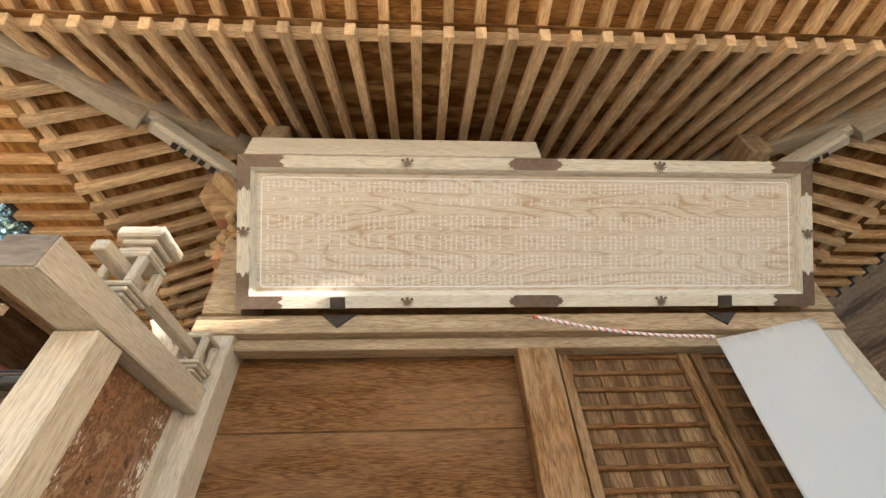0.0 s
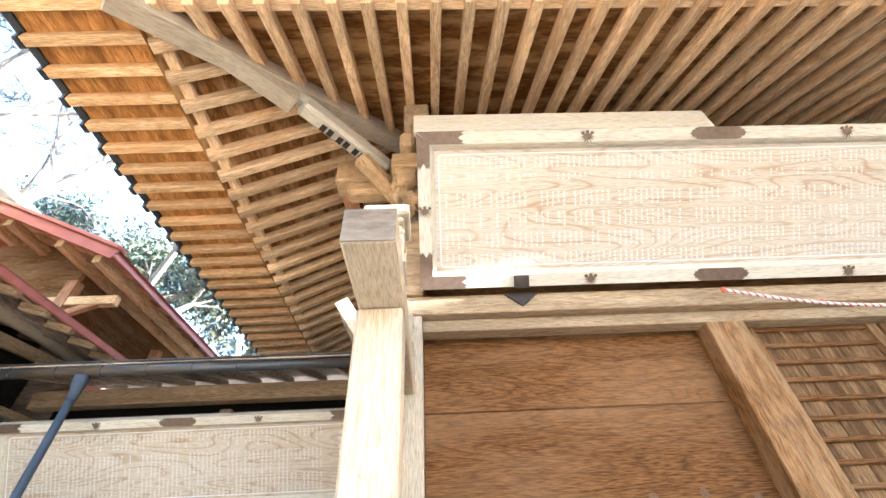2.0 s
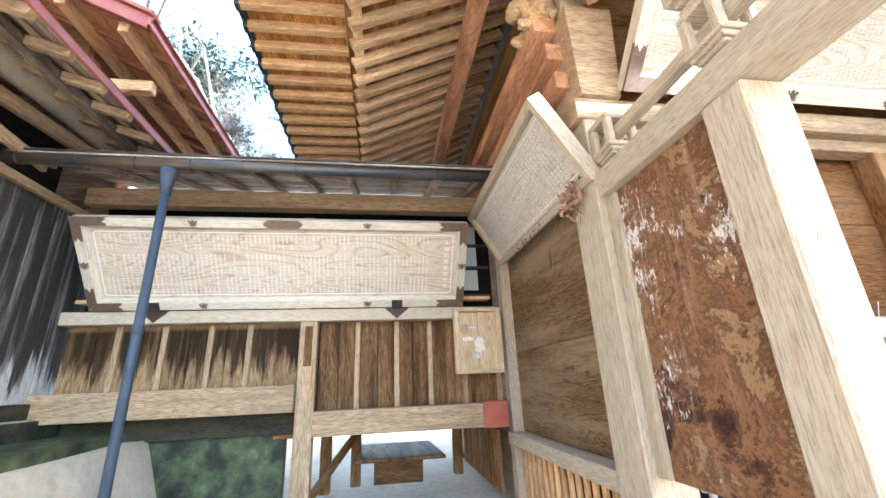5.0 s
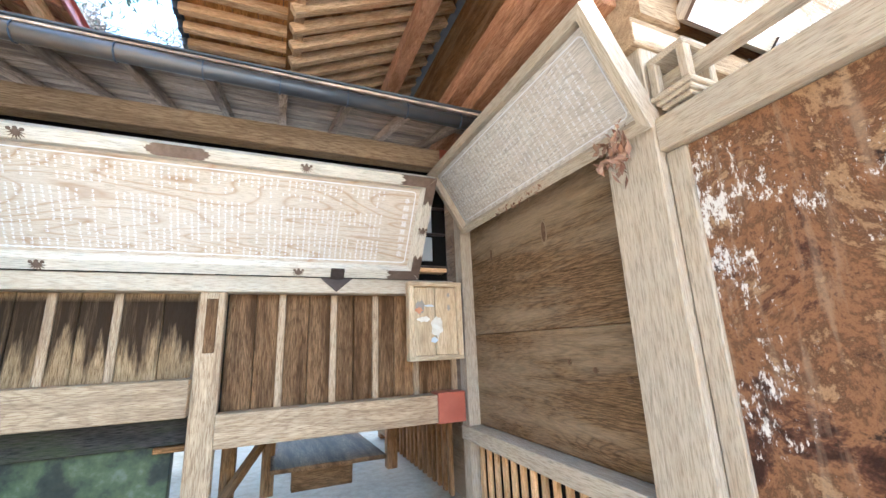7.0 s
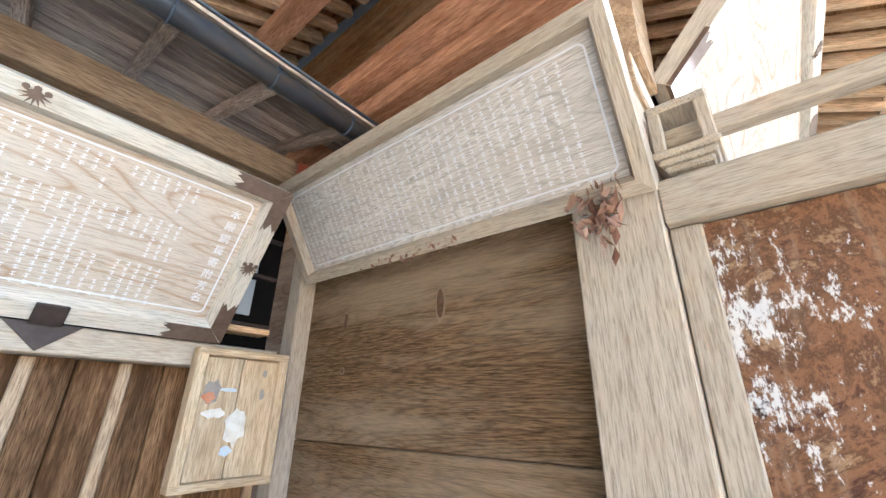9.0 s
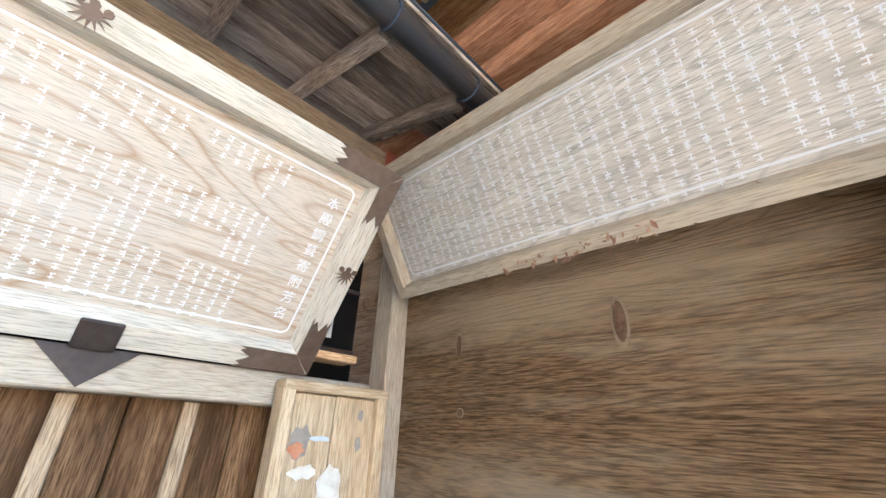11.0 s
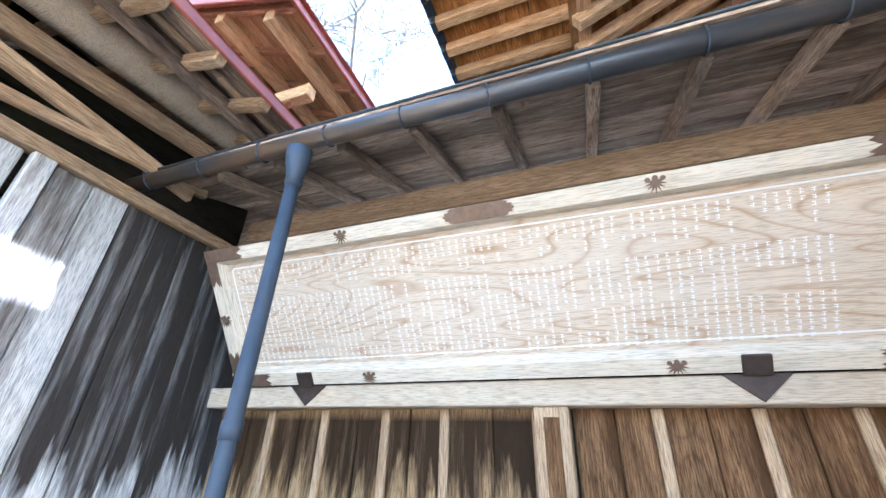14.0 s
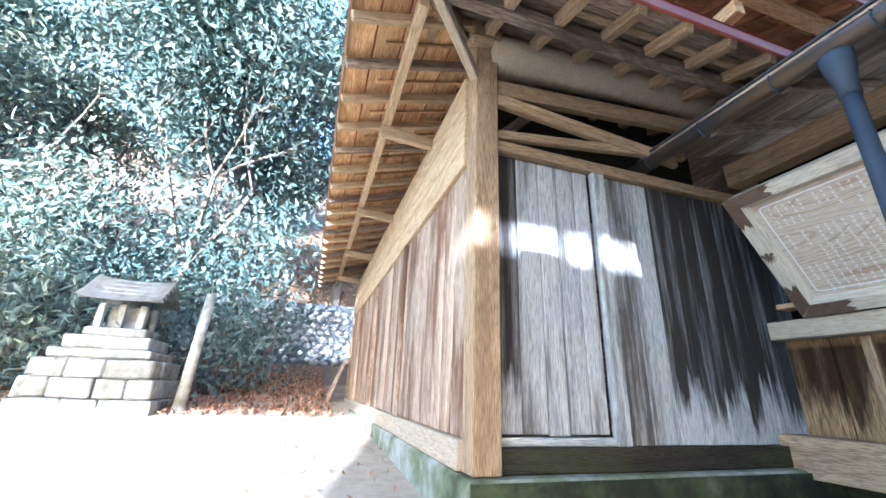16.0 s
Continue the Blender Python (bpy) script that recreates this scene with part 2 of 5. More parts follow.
EARTH = earth("trodden_earth")
CLOTH = mottled("white_cotton_cloth", [(0.2, (0.78, 0.77, 0.75)), (0.8, (0.84, 0.83, 0.81))], 3, 0.9, relief=0.08)
GLASS_W = mottled("frosted_window_pane", [(0.2, (0.42, 0.46, 0.48)), (0.8, (0.52, 0.55, 0.56))], 2, 0.25, relief=0.02)
SASH = mottled("dark_brown_sash", [(0.3, (0.045, 0.03, 0.022)), (0.7, (0.075, 0.05, 0.04))], 9, 0.4, relief=0.05)
MORTAR = mottled("dark_mortar", [(0.3, (0.06, 0.07, 0.08)), (0.7, (0.12, 0.13, 0.14))], 6, 0.95, relief=0.4)
BARK = mottled("grey_bark", [(0.3, (0.10, 0.085, 0.07)), (0.7, (0.24, 0.21, 0.18))], 4, 0.9, stretch=(1, 1, 0.25), relief=0.6)
ROPE_R = mottled("red_cord", [(0.3, (0.55, 0.10, 0.06)), (0.7, (0.66, 0.18, 0.12))], 40, 0.8)
TAPE = mottled("white_paper", [(0.3, (0.72, 0.74, 0.74)), (0.7, (0.8, 0.82, 0.82))], 20, 0.6)


def flaking(name):
    """Old lacquer board: dark red-brown with grey wood and white flakes showing through."""
    m, nt, b = fresh(name)
    v = coords(nt, (1, 1, 1))
    big = noise_tex(nt, v, 3.0, 10, 0.78, 0.35)
    col = ramp(nt, big, [(0.37, (0.035, 0.013, 0.008)), (0.43, (0.10, 0.042, 0.022)), (0.48, (0.27, 0.135, 0.062)), (0.54, (0.11, 0.05, 0.023)), (0.59, (0.37, 0.225, 0.115)), (0.66, (0.07, 0.033, 0.02))])
    rub = noise_tex(nt, coords(nt, (0.8, 7, 7)), 3.0, 5, 0.6)
    col = mix(nt, ramp(nt, rub, [(0.54, (0, 0, 0)), (0.7, (0.28, 0.28, 0.28))]), col, (0.46, 0.35, 0.24))
    fl = noise_tex(nt, coords(nt, (0.45, 1, 1)), 34, 7, 0.8)
    area = noise_tex(nt, v, 2.3, 4, 0.6)
    f = math_node(nt, "ADD", math_node(nt, "MULTIPLY", fl, 0.55), math_node(nt, "MULTIPLY", area, 0.5))
    mask = ramp(nt, f, [(0.612, (0, 0, 0)), (0.64, (1, 1, 1))])
    col = mix(nt, mask, col, (0.72, 0.69, 0.65))
    pit = ramp(nt, noise_tex(nt, v, 9, 5, 0.7), [(0.30, (1, 1, 1)), (0.36, (0, 0, 0))])
    nt.links.new(mix(nt, pit, col, (0.03, 0.015, 0.01)), b.inputs["Base Color"])
    b.inputs["Roughness"].default_value = 0.6
    b.inputs["Specular IOR Level"].default_value = 0.2
    bump(nt, b, fl, 0.8, 0.008)
    return m


FLAKE = flaking("flaking_lacquer_board")


def leafy(name, a, b_, vary=0.5):
    m, nt, b = fresh(name)
    g = nt.nodes.new("ShaderNodeNewGeometry")
    nt.links.new(ramp(nt, g.outputs["Random Per Island"], [(0.0, a), (1.0, b_)]), b.inputs["Base Color"])
    b.inputs["Roughness"].default_value = 0.62
    b.inputs["Specular IOR Level"].default_value = 0.18
    return m


LEAF = leafy("evergreen_leaf", (0.038, 0.075, 0.072), (0.15, 0.20, 0.19))
LEAF_PALE = leafy("pale_evergreen_leaf", (0.06, 0.10, 0.085), (0.27, 0.32, 0.26))
KNOT = mottled("dark_knot", [(0.3, (0.07, 0.035, 0.018)), (0.7, (0.20, 0.12, 0.07))], 60, 0.7, stretch=(1, 1, 1))
LITTER = leafy("dead_leaf", (0.16, 0.07, 0.04), (0.38, 0.24, 0.16))
TWIG = mottled("bare_twig", [(0.3, (0.12, 0.115, 0.11)), (0.7, (0.22, 0.21, 0.205))], 6, 0.9)

# ---- building helpers ----
PLACE = {}
MESHES = {}


def put(ob, m, parent=None):
    ob.matrix_basis = m
    PLACE[ob.name] = m.copy()
    if parent is not None:
        ob.parent = parent
        ob.matrix_parent_inverse = PLACE[parent.name].inverted()
    return ob


def thing(name, x, y, z, label, category, group="", kind="", rz=0):
    e = new(name)
    e.empty_display_size = 0.1
    put(e, pose(x, y, z, 0, 0, rz))
    return tagged(e, label, category, group, kind)


def mesh_of(name, bm, material, smooth=False):
    me = bpy.data.meshes.new(name)
    bm.normal_update()
    bm.to_mesh(me)
    bm.free()
    for mat in (material if isinstance(material, (list, tuple)) else [material]):
        me.materials.append(mat)
    if smooth:
        for p in me.polygons:
            p.use_smooth = True
    return me


def part(name, bm, material, parent=None, label="", m=None, smooth=False):
    me = bm if isinstance(bm, bpy.types.Mesh) else mesh_of(name, bm, material, smooth)
    ob = new(name, me)
    put(ob, m if m is not None else Matrix(), parent)
    if label:
        tagged(ob, label)
    return ob


def box_bm(a, b, bev=0.006):
    """A box from corner a to corner b, edges softened."""
    bm = bmesh.new()
    size = [b[i] - a[i] for i in range(3)]
    mid = [(a[i] + b[i]) / 2 for i in range(3)]
    bmesh.ops.create_cube(bm, size=1, matrix=Matrix.Translation(mid) @ Matrix.Diagonal((*size, 1)))
    if bev > 0:
        bmesh.ops.bevel(bm, geom=bm.edges[:], offset=min(bev, 0.3 * min(size)), segments=1, affect="EDGES")
    return bm


ANNEX = [False]


def site(p):
    """A point of the annex (corridor, storehouse and its neighbour), from its own plan to the court's."""
    return Vector((0.945 * p[0] - 0.14, p[1] - 0.03, 0.955 * p[2] + 0.295)) if ANNEX[0] else Vector(p)


def bar_mesh(length, w, h, material, bev=0.006):
    key = (round(length, 3), round(w, 4), round(h, 4), material.name, round(bev, 4))
    if key not in MESHES:
        MESHES[key] = mesh_of("bar", box_bm((-length / 2, -w / 2, -h / 2), (length / 2, w / 2, h / 2), bev), material)
    return MESHES[key]


def along(p0, p1, roll_up=(0, 0, 1)):
    """A pose with its x from p0 to p1, its z as near to up as it can be, and its middle at their middle."""
    p0, p1 = Vector(p0), Vector(p1)
    x = (p1 - p0).normalized()
    up = Vector(roll_up)
    if abs(x.dot(up)) > 0.98:
        up = Vector((0, 1, 0))
    y = up.cross(x).normalized()
    z = x.cross(y)
    m = Matrix((x, y, z)).transposed().to_4x4()
    m.translation = (p0 + p1) / 2
    return m


def timber(name, p0, p1, w, h, material, parent=None, label="", bev=0.006, up=(0, 0, 1)):
    """A straight timber between two points of the court."""
    return part(name, bar_mesh((Vector(p1) - Vector(p0)).length, w, h, material, bev), material, parent, label, along(p0, p1, up))


def bar(name, p0, p1, w, h, material, parent=None, label="", bev=0.006, up=(0, 0, 1)):
    """A straight timber from p0 to p1 (its axis), w wide and h high."""
    return timber(name, site(p0), site(p1), w, h, material, parent, label, bev, up)


def slab(name, a, b, material, parent=None, label="", grain="x", bev=0.006):
    """A box by two corners, with the wood's grain along x, y or z."""
    a, b = site(a), site(b)
    c, s = (a + b) / 2, b - a
    if grain == "x":
        return timber(name, c - Vector((s.x / 2, 0, 0)), c + Vector((s.x / 2, 0, 0)), s.y, s.z, material, parent, label, bev)
    if grain == "y":
        return timber(name, c - Vector((0, s.y / 2, 0)), c + Vector((0, s.y / 2, 0)), s.x, s.z, material, parent, label, bev)
    return timber(name, c - Vector((0, 0, s.z / 2)), c + Vector((0, 0, s.z / 2)), s.x, s.y, material, parent, label, bev)


def tube_bm(points, radii, sides=8, cap=True):
    bm = bmesh.new()
    pts = [Vector(p) for p in points]
    rings = []
    for i, p in enumerate(pts):
        d = (pts[min(i + 1, len(pts) - 1)] - pts[max(i - 1, 0)]).normalized()
        s = d.orthogonal().normalized() if abs(d.z) > 0.95 else d.cross(Vector((0, 0, 1))).normalized()
        t = d.cross(s)
        r = radii[i] if isinstance(radii, (list, tuple)) else radii
        rings.append([bm.verts.new(p + r * (math.cos(a) * s + math.sin(a) * t)) for a in [2 * math.pi * k / sides for k in range(sides)]])
    for r0, r1 in zip(rings, rings[1:]):
        for k in range(sides):
            bm.faces.new((r0[k], r0[(k + 1) % sides], r1[(k + 1) % sides], r1[k]))
    if cap:
        bm.faces.new(rings[0][::-1])
        bm.faces.new(rings[-1])
    return bm


def prism_bm(outline, z0, z1):
    """A flat outline (x, y) given depth from z0 to z1."""
    bm = bmesh.new()
    lo = [bm.verts.new((x, y, z0)) for x, y in outline]
    hi = [bm.verts.new((x, y, z1)) for x, y in outline]
    n = len(outline)
    bm.faces.new(lo[::-1])
    bm.faces.new(hi)
    for i in range(n):
        bm.faces.new((lo[i], lo[(i + 1) % n], hi[(i + 1) % n], hi[i]))
    bmesh.ops.recalc_face_normals(bm, faces=bm.faces[:])
    return bm

# ---- ground ----
def ground_height(x, y):
    """Court at 0, a terrace behind a low wall to the west, rising slowly to a wooded slope."""
    t = min(max((-4.95 - x) / 0.25, 0.0), 1.0)
    terrace = 0.97 + 0.04 * max(0.0, -6.0 - x) + 0.07 * max(0.0, -11.5 - x)
    h = t * terrace
    far = max(0.0, -19.0 - x)
    side = max(0.0, math.hypot(max(0.0, -8 - x), max(0.0, abs(y) - 14)) - 9) * 0.12
    return h + 0.55 * min(far, 40) + side


def ground_bm():
    bm = bmesh.new()
    def ticks(lo, hi, fine_lo, fine_hi, step):
        out, v = [], fine_lo
        while v <= fine_hi + 1e-6:
            out.append(v)
            v += step
        v, s = fine_lo, step
        while v > lo:
            s *= 1.35
            v -= s
            out.insert(0, max(v, lo))
        v, s = fine_hi, step
        while v < hi:
            s *= 1.35
            v += s
            out.append(min(v, hi))
        return out
    xs, ys = ticks(-400, 400, -20, 6, 0.25), ticks(-400, 400, -8, 8, 0.25)
    grid = [[bm.verts.new((x, y, ground_height(x, y) + 0.025 * noise.noise(Vector((x * 0.9, y * 0.9, 0))) - 0.01)) for y in ys] for x in xs]
    for i in range(len(xs) - 1):
        for j in range(len(ys) - 1):
            bm.faces.new((grid[i][j], grid[i + 1][j], grid[i + 1][j + 1], grid[i][j + 1]))
    return bm


tagged(part("ground", ground_bm(), EARTH, smooth=True), "pale trodden earth of the shrine court, terrace and slope", "ground", kind="structure")

# ---- main hall: eaves ----
CX, CX2, CY = -1.66, 3.02, 2.82          # axes of the front corner posts
KIOI, EAVE, KZ, PITCH = 1.71, 2.68, 4.42, 0.232
SIDES = {
    "front": (Matrix.Translation((0, CY, 0)), lambda a: max(0.0, CX - a, a - CX2), -4.4, 5.8),
    "west": (Matrix.Translation((CX, 0, 0)) @ pose(0, 0, 0, 0, 0, -90), lambda a: max(0.0, a + CY), -9.0, 0.0),
    "east": (Matrix.Translation((CX2, 0, 0)) @ pose(0, 0, 0, 0, 0, 90), lambda a: max(0.0, CY - a), 0.0, 7.0),
}


def base_z(d):
    return KZ + 0.5 * (KIOI - d)


def fly_z(d):
    return KZ + 0.165 - 0.02 * (d - KIOI)


hall_eaves = thing("main_hall_eaves", CX, CY, 4.4, "double-raftered hall eaves of brown base rafters and orange flying rafters", "eaves", kind="structure")


def strip_bm(lo, hi, start, zf, d0, d1, step, thick, gap):
    """Boards that run along x between depth d0 and d1 under a roof, cut at the hips."""
    bm = bmesh.new()
    n = max(1, round((d1 - d0) / step))
    for i in range(n):
        u0, u1 = d0 + (d1 - d0) * i / n + gap, d0 + (d1 - d0) * (i + 1) / n
        c = []
        for d in (u0, u1):
            l, h = lo, hi
            a = lo
            while a < hi and start(a) > d:
                a += 0.02
            b = hi
            while b > a and start(b) > d:
                b -= 0.02
            c.append((a, b))
        jig = 0.004 * random.random()
        quad = [(c[0][0], -u0), (c[0][1], -u0), (c[1][1], -u1), (c[1][0], -u1)]
        lower = [bm.verts.new((x, y, zf(-y) + jig)) for x, y in quad]
        upper = [bm.verts.new((x, y, zf(-y) + thick + jig)) for x, y in quad]
        bm.faces.new(lower), bm.faces.new(upper[::-1])
        for k in range(4):
            bm.faces.new((lower[k], upper[k], upper[(k + 1) % 4], lower[(k + 1) % 4]))
    bmesh.ops.recalc_face_normals(bm, faces=bm.faces[:])
    return bm


def local_bar(name, m, p0, p1, w, h, material, parent, bev=0.005):
    length = (Vector(p1) - Vector(p0)).length
    q = round(length, 2)
    return part(name, bar_mesh(q, w, h, material, bev), material, parent, "", m @ along(p0, p1))


for side, (m, start, lo, hi) in SIDES.items():
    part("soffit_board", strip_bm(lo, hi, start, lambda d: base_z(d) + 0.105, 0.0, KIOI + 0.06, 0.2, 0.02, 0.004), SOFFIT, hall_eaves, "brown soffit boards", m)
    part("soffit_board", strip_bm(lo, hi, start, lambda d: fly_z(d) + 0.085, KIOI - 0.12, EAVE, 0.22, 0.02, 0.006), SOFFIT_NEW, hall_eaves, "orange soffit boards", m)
    if side == "front":
        k0, k1 = CX - KIOI, CX2 + KIOI
        e0, e1 = CX - EAVE, CX2 + EAVE
    elif side == "west":
        k0, k1, e0, e1 = lo, -CY + KIOI, lo, -CY + EAVE
    else:
        k0, k1, e0, e1 = CY - KIOI, hi, CY - EAVE, hi
    local_bar("eave_batten", m, (k0, -KIOI + 0.04, KZ + 0.125), (k1, -KIOI + 0.04, KZ + 0.125), 0.09, 0.05, RAFTER, hall_eaves)
    local_bar("eave_edge", m, (e0, -EAVE - 0.02, fly_z(EAVE) + 0.115), (e1, -EAVE - 0.02, fly_z(EAVE) + 0.115), 0.07, 0.09, ROOFEDGE, hall_eaves)
    count = int((hi - lo) / PITCH)
    for i in range(count + 1):
        a = (round(lo / PITCH) + i) * PITCH + (0.02 if side == "front" else 0.0)
        s = start(a)
        if s < KIOI - 0.12:
            d0, d1 = max(s + 0.05, 0.0), KIOI + 0.02
            local_bar("rafter", m, (a, -d0, base_z(d0) + 0.055), (a, -d1, base_z(d1) + 0.055), 0.078, 0.105, RAFTER, hall_eaves)
        if s < EAVE - 0.15:
            d0, d1 = max(s + 0.05, KIOI - 0.12), EAVE
            local_bar("flying_rafter", m, (a, -d0, fly_z(d0) + 0.043), (a, -d1, fly_z(d1) + 0.043), 0.074, 0.086, ORANGE, hall_eaves)
            local_bar("rafter_cap", m, (a, -d1 + 0.0, fly_z(d1) + 0.04), (a, -d1 - 0.035, fly_z(d1) + 0.038), 0.09, 0.1, ROOFEDGE, hall_eaves)

# hip rafters
for sx, cx in ((-1, CX), (1, CX2)):
    p = lambda d, z: (cx + sx * d, CY - d, z)
    bar("hip_rafter", p(0.0, base_z(0) + 0.0), p(KIOI + 0.08, base_z(KIOI) - 0.0), 0.17, 0.22, GREYWOOD, hall_eaves)
    bar("hip_rafter", p(0.9, fly_z(0.9) + 0.03), p(EAVE + 0.05, fly_z(EAVE) + 0.04), 0.15, 0.17, GREYWOOD, hall_eaves)

# roof over the hall: hipped copper slopes
def hall_roof_bm():
    bm = bmesh.new()
    d, z = EAVE + 0.06, fly_z(EAVE) + 0.15
    x0, x1, y0, y1 = CX - d, CX2 + d, CY - d, 12.0
    eave = [(x0, y0, z), (x1, y0, z), (x1, y1, z), (x0, y1, z)]
    top = [(0.2, 5.2, z + 3.2), (1.2, 5.2, z + 3.2), (1.2, 9.5, z + 3.2), (0.2, 9.5, z + 3.2)]
    a = [bm.verts.new(v) for v in eave]
    b = [bm.verts.new((v[0], v[1], v[2] + 0.12)) for v in eave]
    c = [bm.verts.new(v) for v in top]
    for i in range(4):
        j = (i + 1) % 4
        bm.faces.new((a[i], a[j], b[j], b[i]))
        bm.faces.new((b[i], b[j], c[j], c[i]))
    bm.faces.new(c)
    return bm


tagged(part("main_hall_roof", hall_roof_bm(), ROOFEDGE), "dark copper hipped roof of the main hall", "roof", kind="structure")

# ---- main hall: front wall ----
front = thing("wall_south", 0.7, 2.86, 0.0, "brown timber front wall of the shrine hall with boards and lattice", "wall", kind="structure")
for x in (CX, CX2):
    slab("corner_post", (x - 0.13, 2.68, 0.0), (x + 0.13, 2.98, 3.0), GREYWOOD, front, "greyed square corner post", "z")
    slab("corner_post", (x - 0.1, 2.75, 3.16), (x + 0.1, 2.93, 4.6), GREYWOOD, front, "", "z")
slab("upper_beam", (-1.84, 2.66, 2.975), (3.17, 2.84, 3.13), CEDAR, front)
slab("lintel", (-1.53, 2.735, 2.875), (2.9, 2.86, 2.97), CEDAR, front)
for i, (z0, z1) in enumerate(((2.36, 2.872), (1.60, 2.356))):
    slab("board", (-1.53, 2.90, z0), (0.60, 2.93, z1), PANEL, front)
slab("board", (-1.53, 2.93, 0.9), (3.0, 2.96, 3.2), DARKWOOD, front)
slab("middle_post", (0.547, 2.74, 0.6), (0.83, 2.90, 2.972), DARKWOOD, front, "dark knotty post", "z")
slab("back_wall", (-1.6, 2.96, 3.1), (3.0, 3.0, 5.2), DARKWOOD, front)

# sliding door with battens
door = thing("door_1", 1.9, 2.86, 0.7, "brown batten-faced sliding doors with vertical boards behind", "door", kind="structure")
for x0, x1 in ((0.9, 1.85), (1.95, 2.95)):
    for xs in (x0, x1):
        slab("stile", (xs - 0.03, 2.82, 0.8), (xs + 0.045, 2.875, 2.87), DARKWOOD, door, "", "z")
    n = 4
    for i in range(n):
        w = (x1 - x0 - 0.08) / n
        slab("door_board", (x0 + 0.045 + i * w, 2.862, 0.8), (x0 + 0.045 + (i + 1) * w - 0.004, 2.88, 2.87), PLANK, door, "", "z")
    for k in range(16):
        z = 2.865 - 0.128 * k
        slab("batten", (x0 + 0.045, 2.835, z - 0.032), (x1 - 0.03, 2.861, z), PANEL, door)

# lattice with a capping rail and bird spikes
lattice = thing("lattice_screen", -0.5, 2.7, 0.7, "brown painted square lattice screen below a flat rail", "lattice", kind="structure")
slab("rail", (-1.53, 2.60, 1.52), (0.98, 2.70, 1.645), LATTICE, lattice)
for i in range(24):
    x = -1.48 + i * 0.105
    slab("lattice_bar", (x - 0.016, 2.645, 0.7), (x + 0.016, 2.675, 1.52), LATTICE, lattice, "", "z")
for i in range(7):
    z = 1.41 - 0.115 * i
    slab("lattice_bar", (-1.53, 2.652, z - 0.016), (0.98, 2.682, z + 0.016), LATTICE, lattice)
# flat sheet, its black standing for the unlit space inside
slab("lattice_backing", (-1.53, 2.83, 0.6), (0.98, 2.855, 1.60), VOID, lattice, "black sheet painted as the unlit hollow behind the lattice")
for i in range(24):
    x = -1.45 + i * 0.1 + random.uniform(-0.02, 0.02)
    bar("bird_spike", (x, 2.64, 1.645), (x + random.uniform(-0.015, 0.015), 2.62 + random.uniform(-0.02, 0.02), 1.735), 0.004, 0.004, WHITEPAINT, lattice)

# ---- main hall: west wall ----
west = thing("wall_west", -1.75, 3.9, 0.0, "side wall of the hall in wide weathered brown boards", "wall", kind="structure")
for z0, z1 in ((1.655, 2.95), (0.88, 1.651)):
    slab("board", (-1.65, 2.98, z0), (-1.615, 4.90, z1), SIDEBOARD, west, "", "y")
slab("rail", (-1.79, 2.98, 0.76), (-1.60, 5.0, 0.875), GREYWOOD, west, "", "y")
slab("rail", (-1.72, 2.98, 2.97), (-1.60, 9.0, 3.13), CEDAR, west, "", "y")
slab("end_post", (-1.76, 4.90, 0.0), (-1.62, 5.04, 3.0), GREYWOOD, west, "", "z")
slab("board", (-1.69, 5.04, 0.2), (-1.65, 9.0, 3.0), SIDEBOARD, west, "", "y")
slab("board", (-1.66, 3.0, 3.13), (-1.62, 9.0, 5.2), DARKWOOD, west, "", "y")
for z, x, w, h in ((3.35, -1.82, 0.16, 0.14), (3.60, -1.86, 0.16, 0.14), (3.85, -1.92, 0.18, 0.14), (4.62, -2.25, 0.16, 0.18)):
    slab("purlin", (x - w / 2, 2.75, z - h / 2), (x + w / 2, 9.0, z + h / 2), REDWOOD, west, "", "y")
tagged(part("wall_closing", box_bm((-1.55, 9.0, 0), (3.0, 9.2, 5.2)), DARKWOOD), "plain timber rear wall of the hall", "wall", kind="structure")
tagged(part("wall_east", box_bm((2.95, 2.98, 0), (3.1, 9.0, 5.2)), DARKWOOD), "plain timber east wall of the hall", "wall", kind="structure")


# ---- donor plaques ----
PLAQUE_T = 0.10


def slope_pose(origin, u, v):
    """The back plane of a board whose front face, PLAQUE_T out, passes through origin along u and v."""
    u = Vector(u).normalized()
    n = u.cross(Vector(v)).normalized()
    v = n.cross(u)
    m = Matrix((u, v, n)).transposed().to_4x4()
    m.translation = Vector(origin) - PLAQUE_T * n
    return m


def frame_bar_bm(length, w, t, mitre=True):
    """A moulded frame side along x, outer edge at y = 0, mitred at both ends, with an inner bevel."""
    bm = bmesh.new()
    prof = [(0, 0), (0, t), (w * 0.72, t), (w * 0.86, t * 0.8), (w, t * 0.45), (w, 0)]
    ends = []
    for s in (0, 1):
        ring = []
        for y, z in prof:
            x = (y if mitre else 0) if s == 0 else length - (y if mitre else 0)
            ring.append(bm.verts.new((x, y, z)))
        ends.append(ring)
    k = len(prof)
    for i in range(k):
        bm.faces.new((ends[0][i], ends[1][i], ends[1][(i + 1) % k], ends[0][(i + 1) % k]))
    bm.faces.new(ends[0])
    bm.faces.new(ends[1][::-1])
    bmesh.ops.recalc_face_normals(bm, faces=bm.faces[:])
    return bm


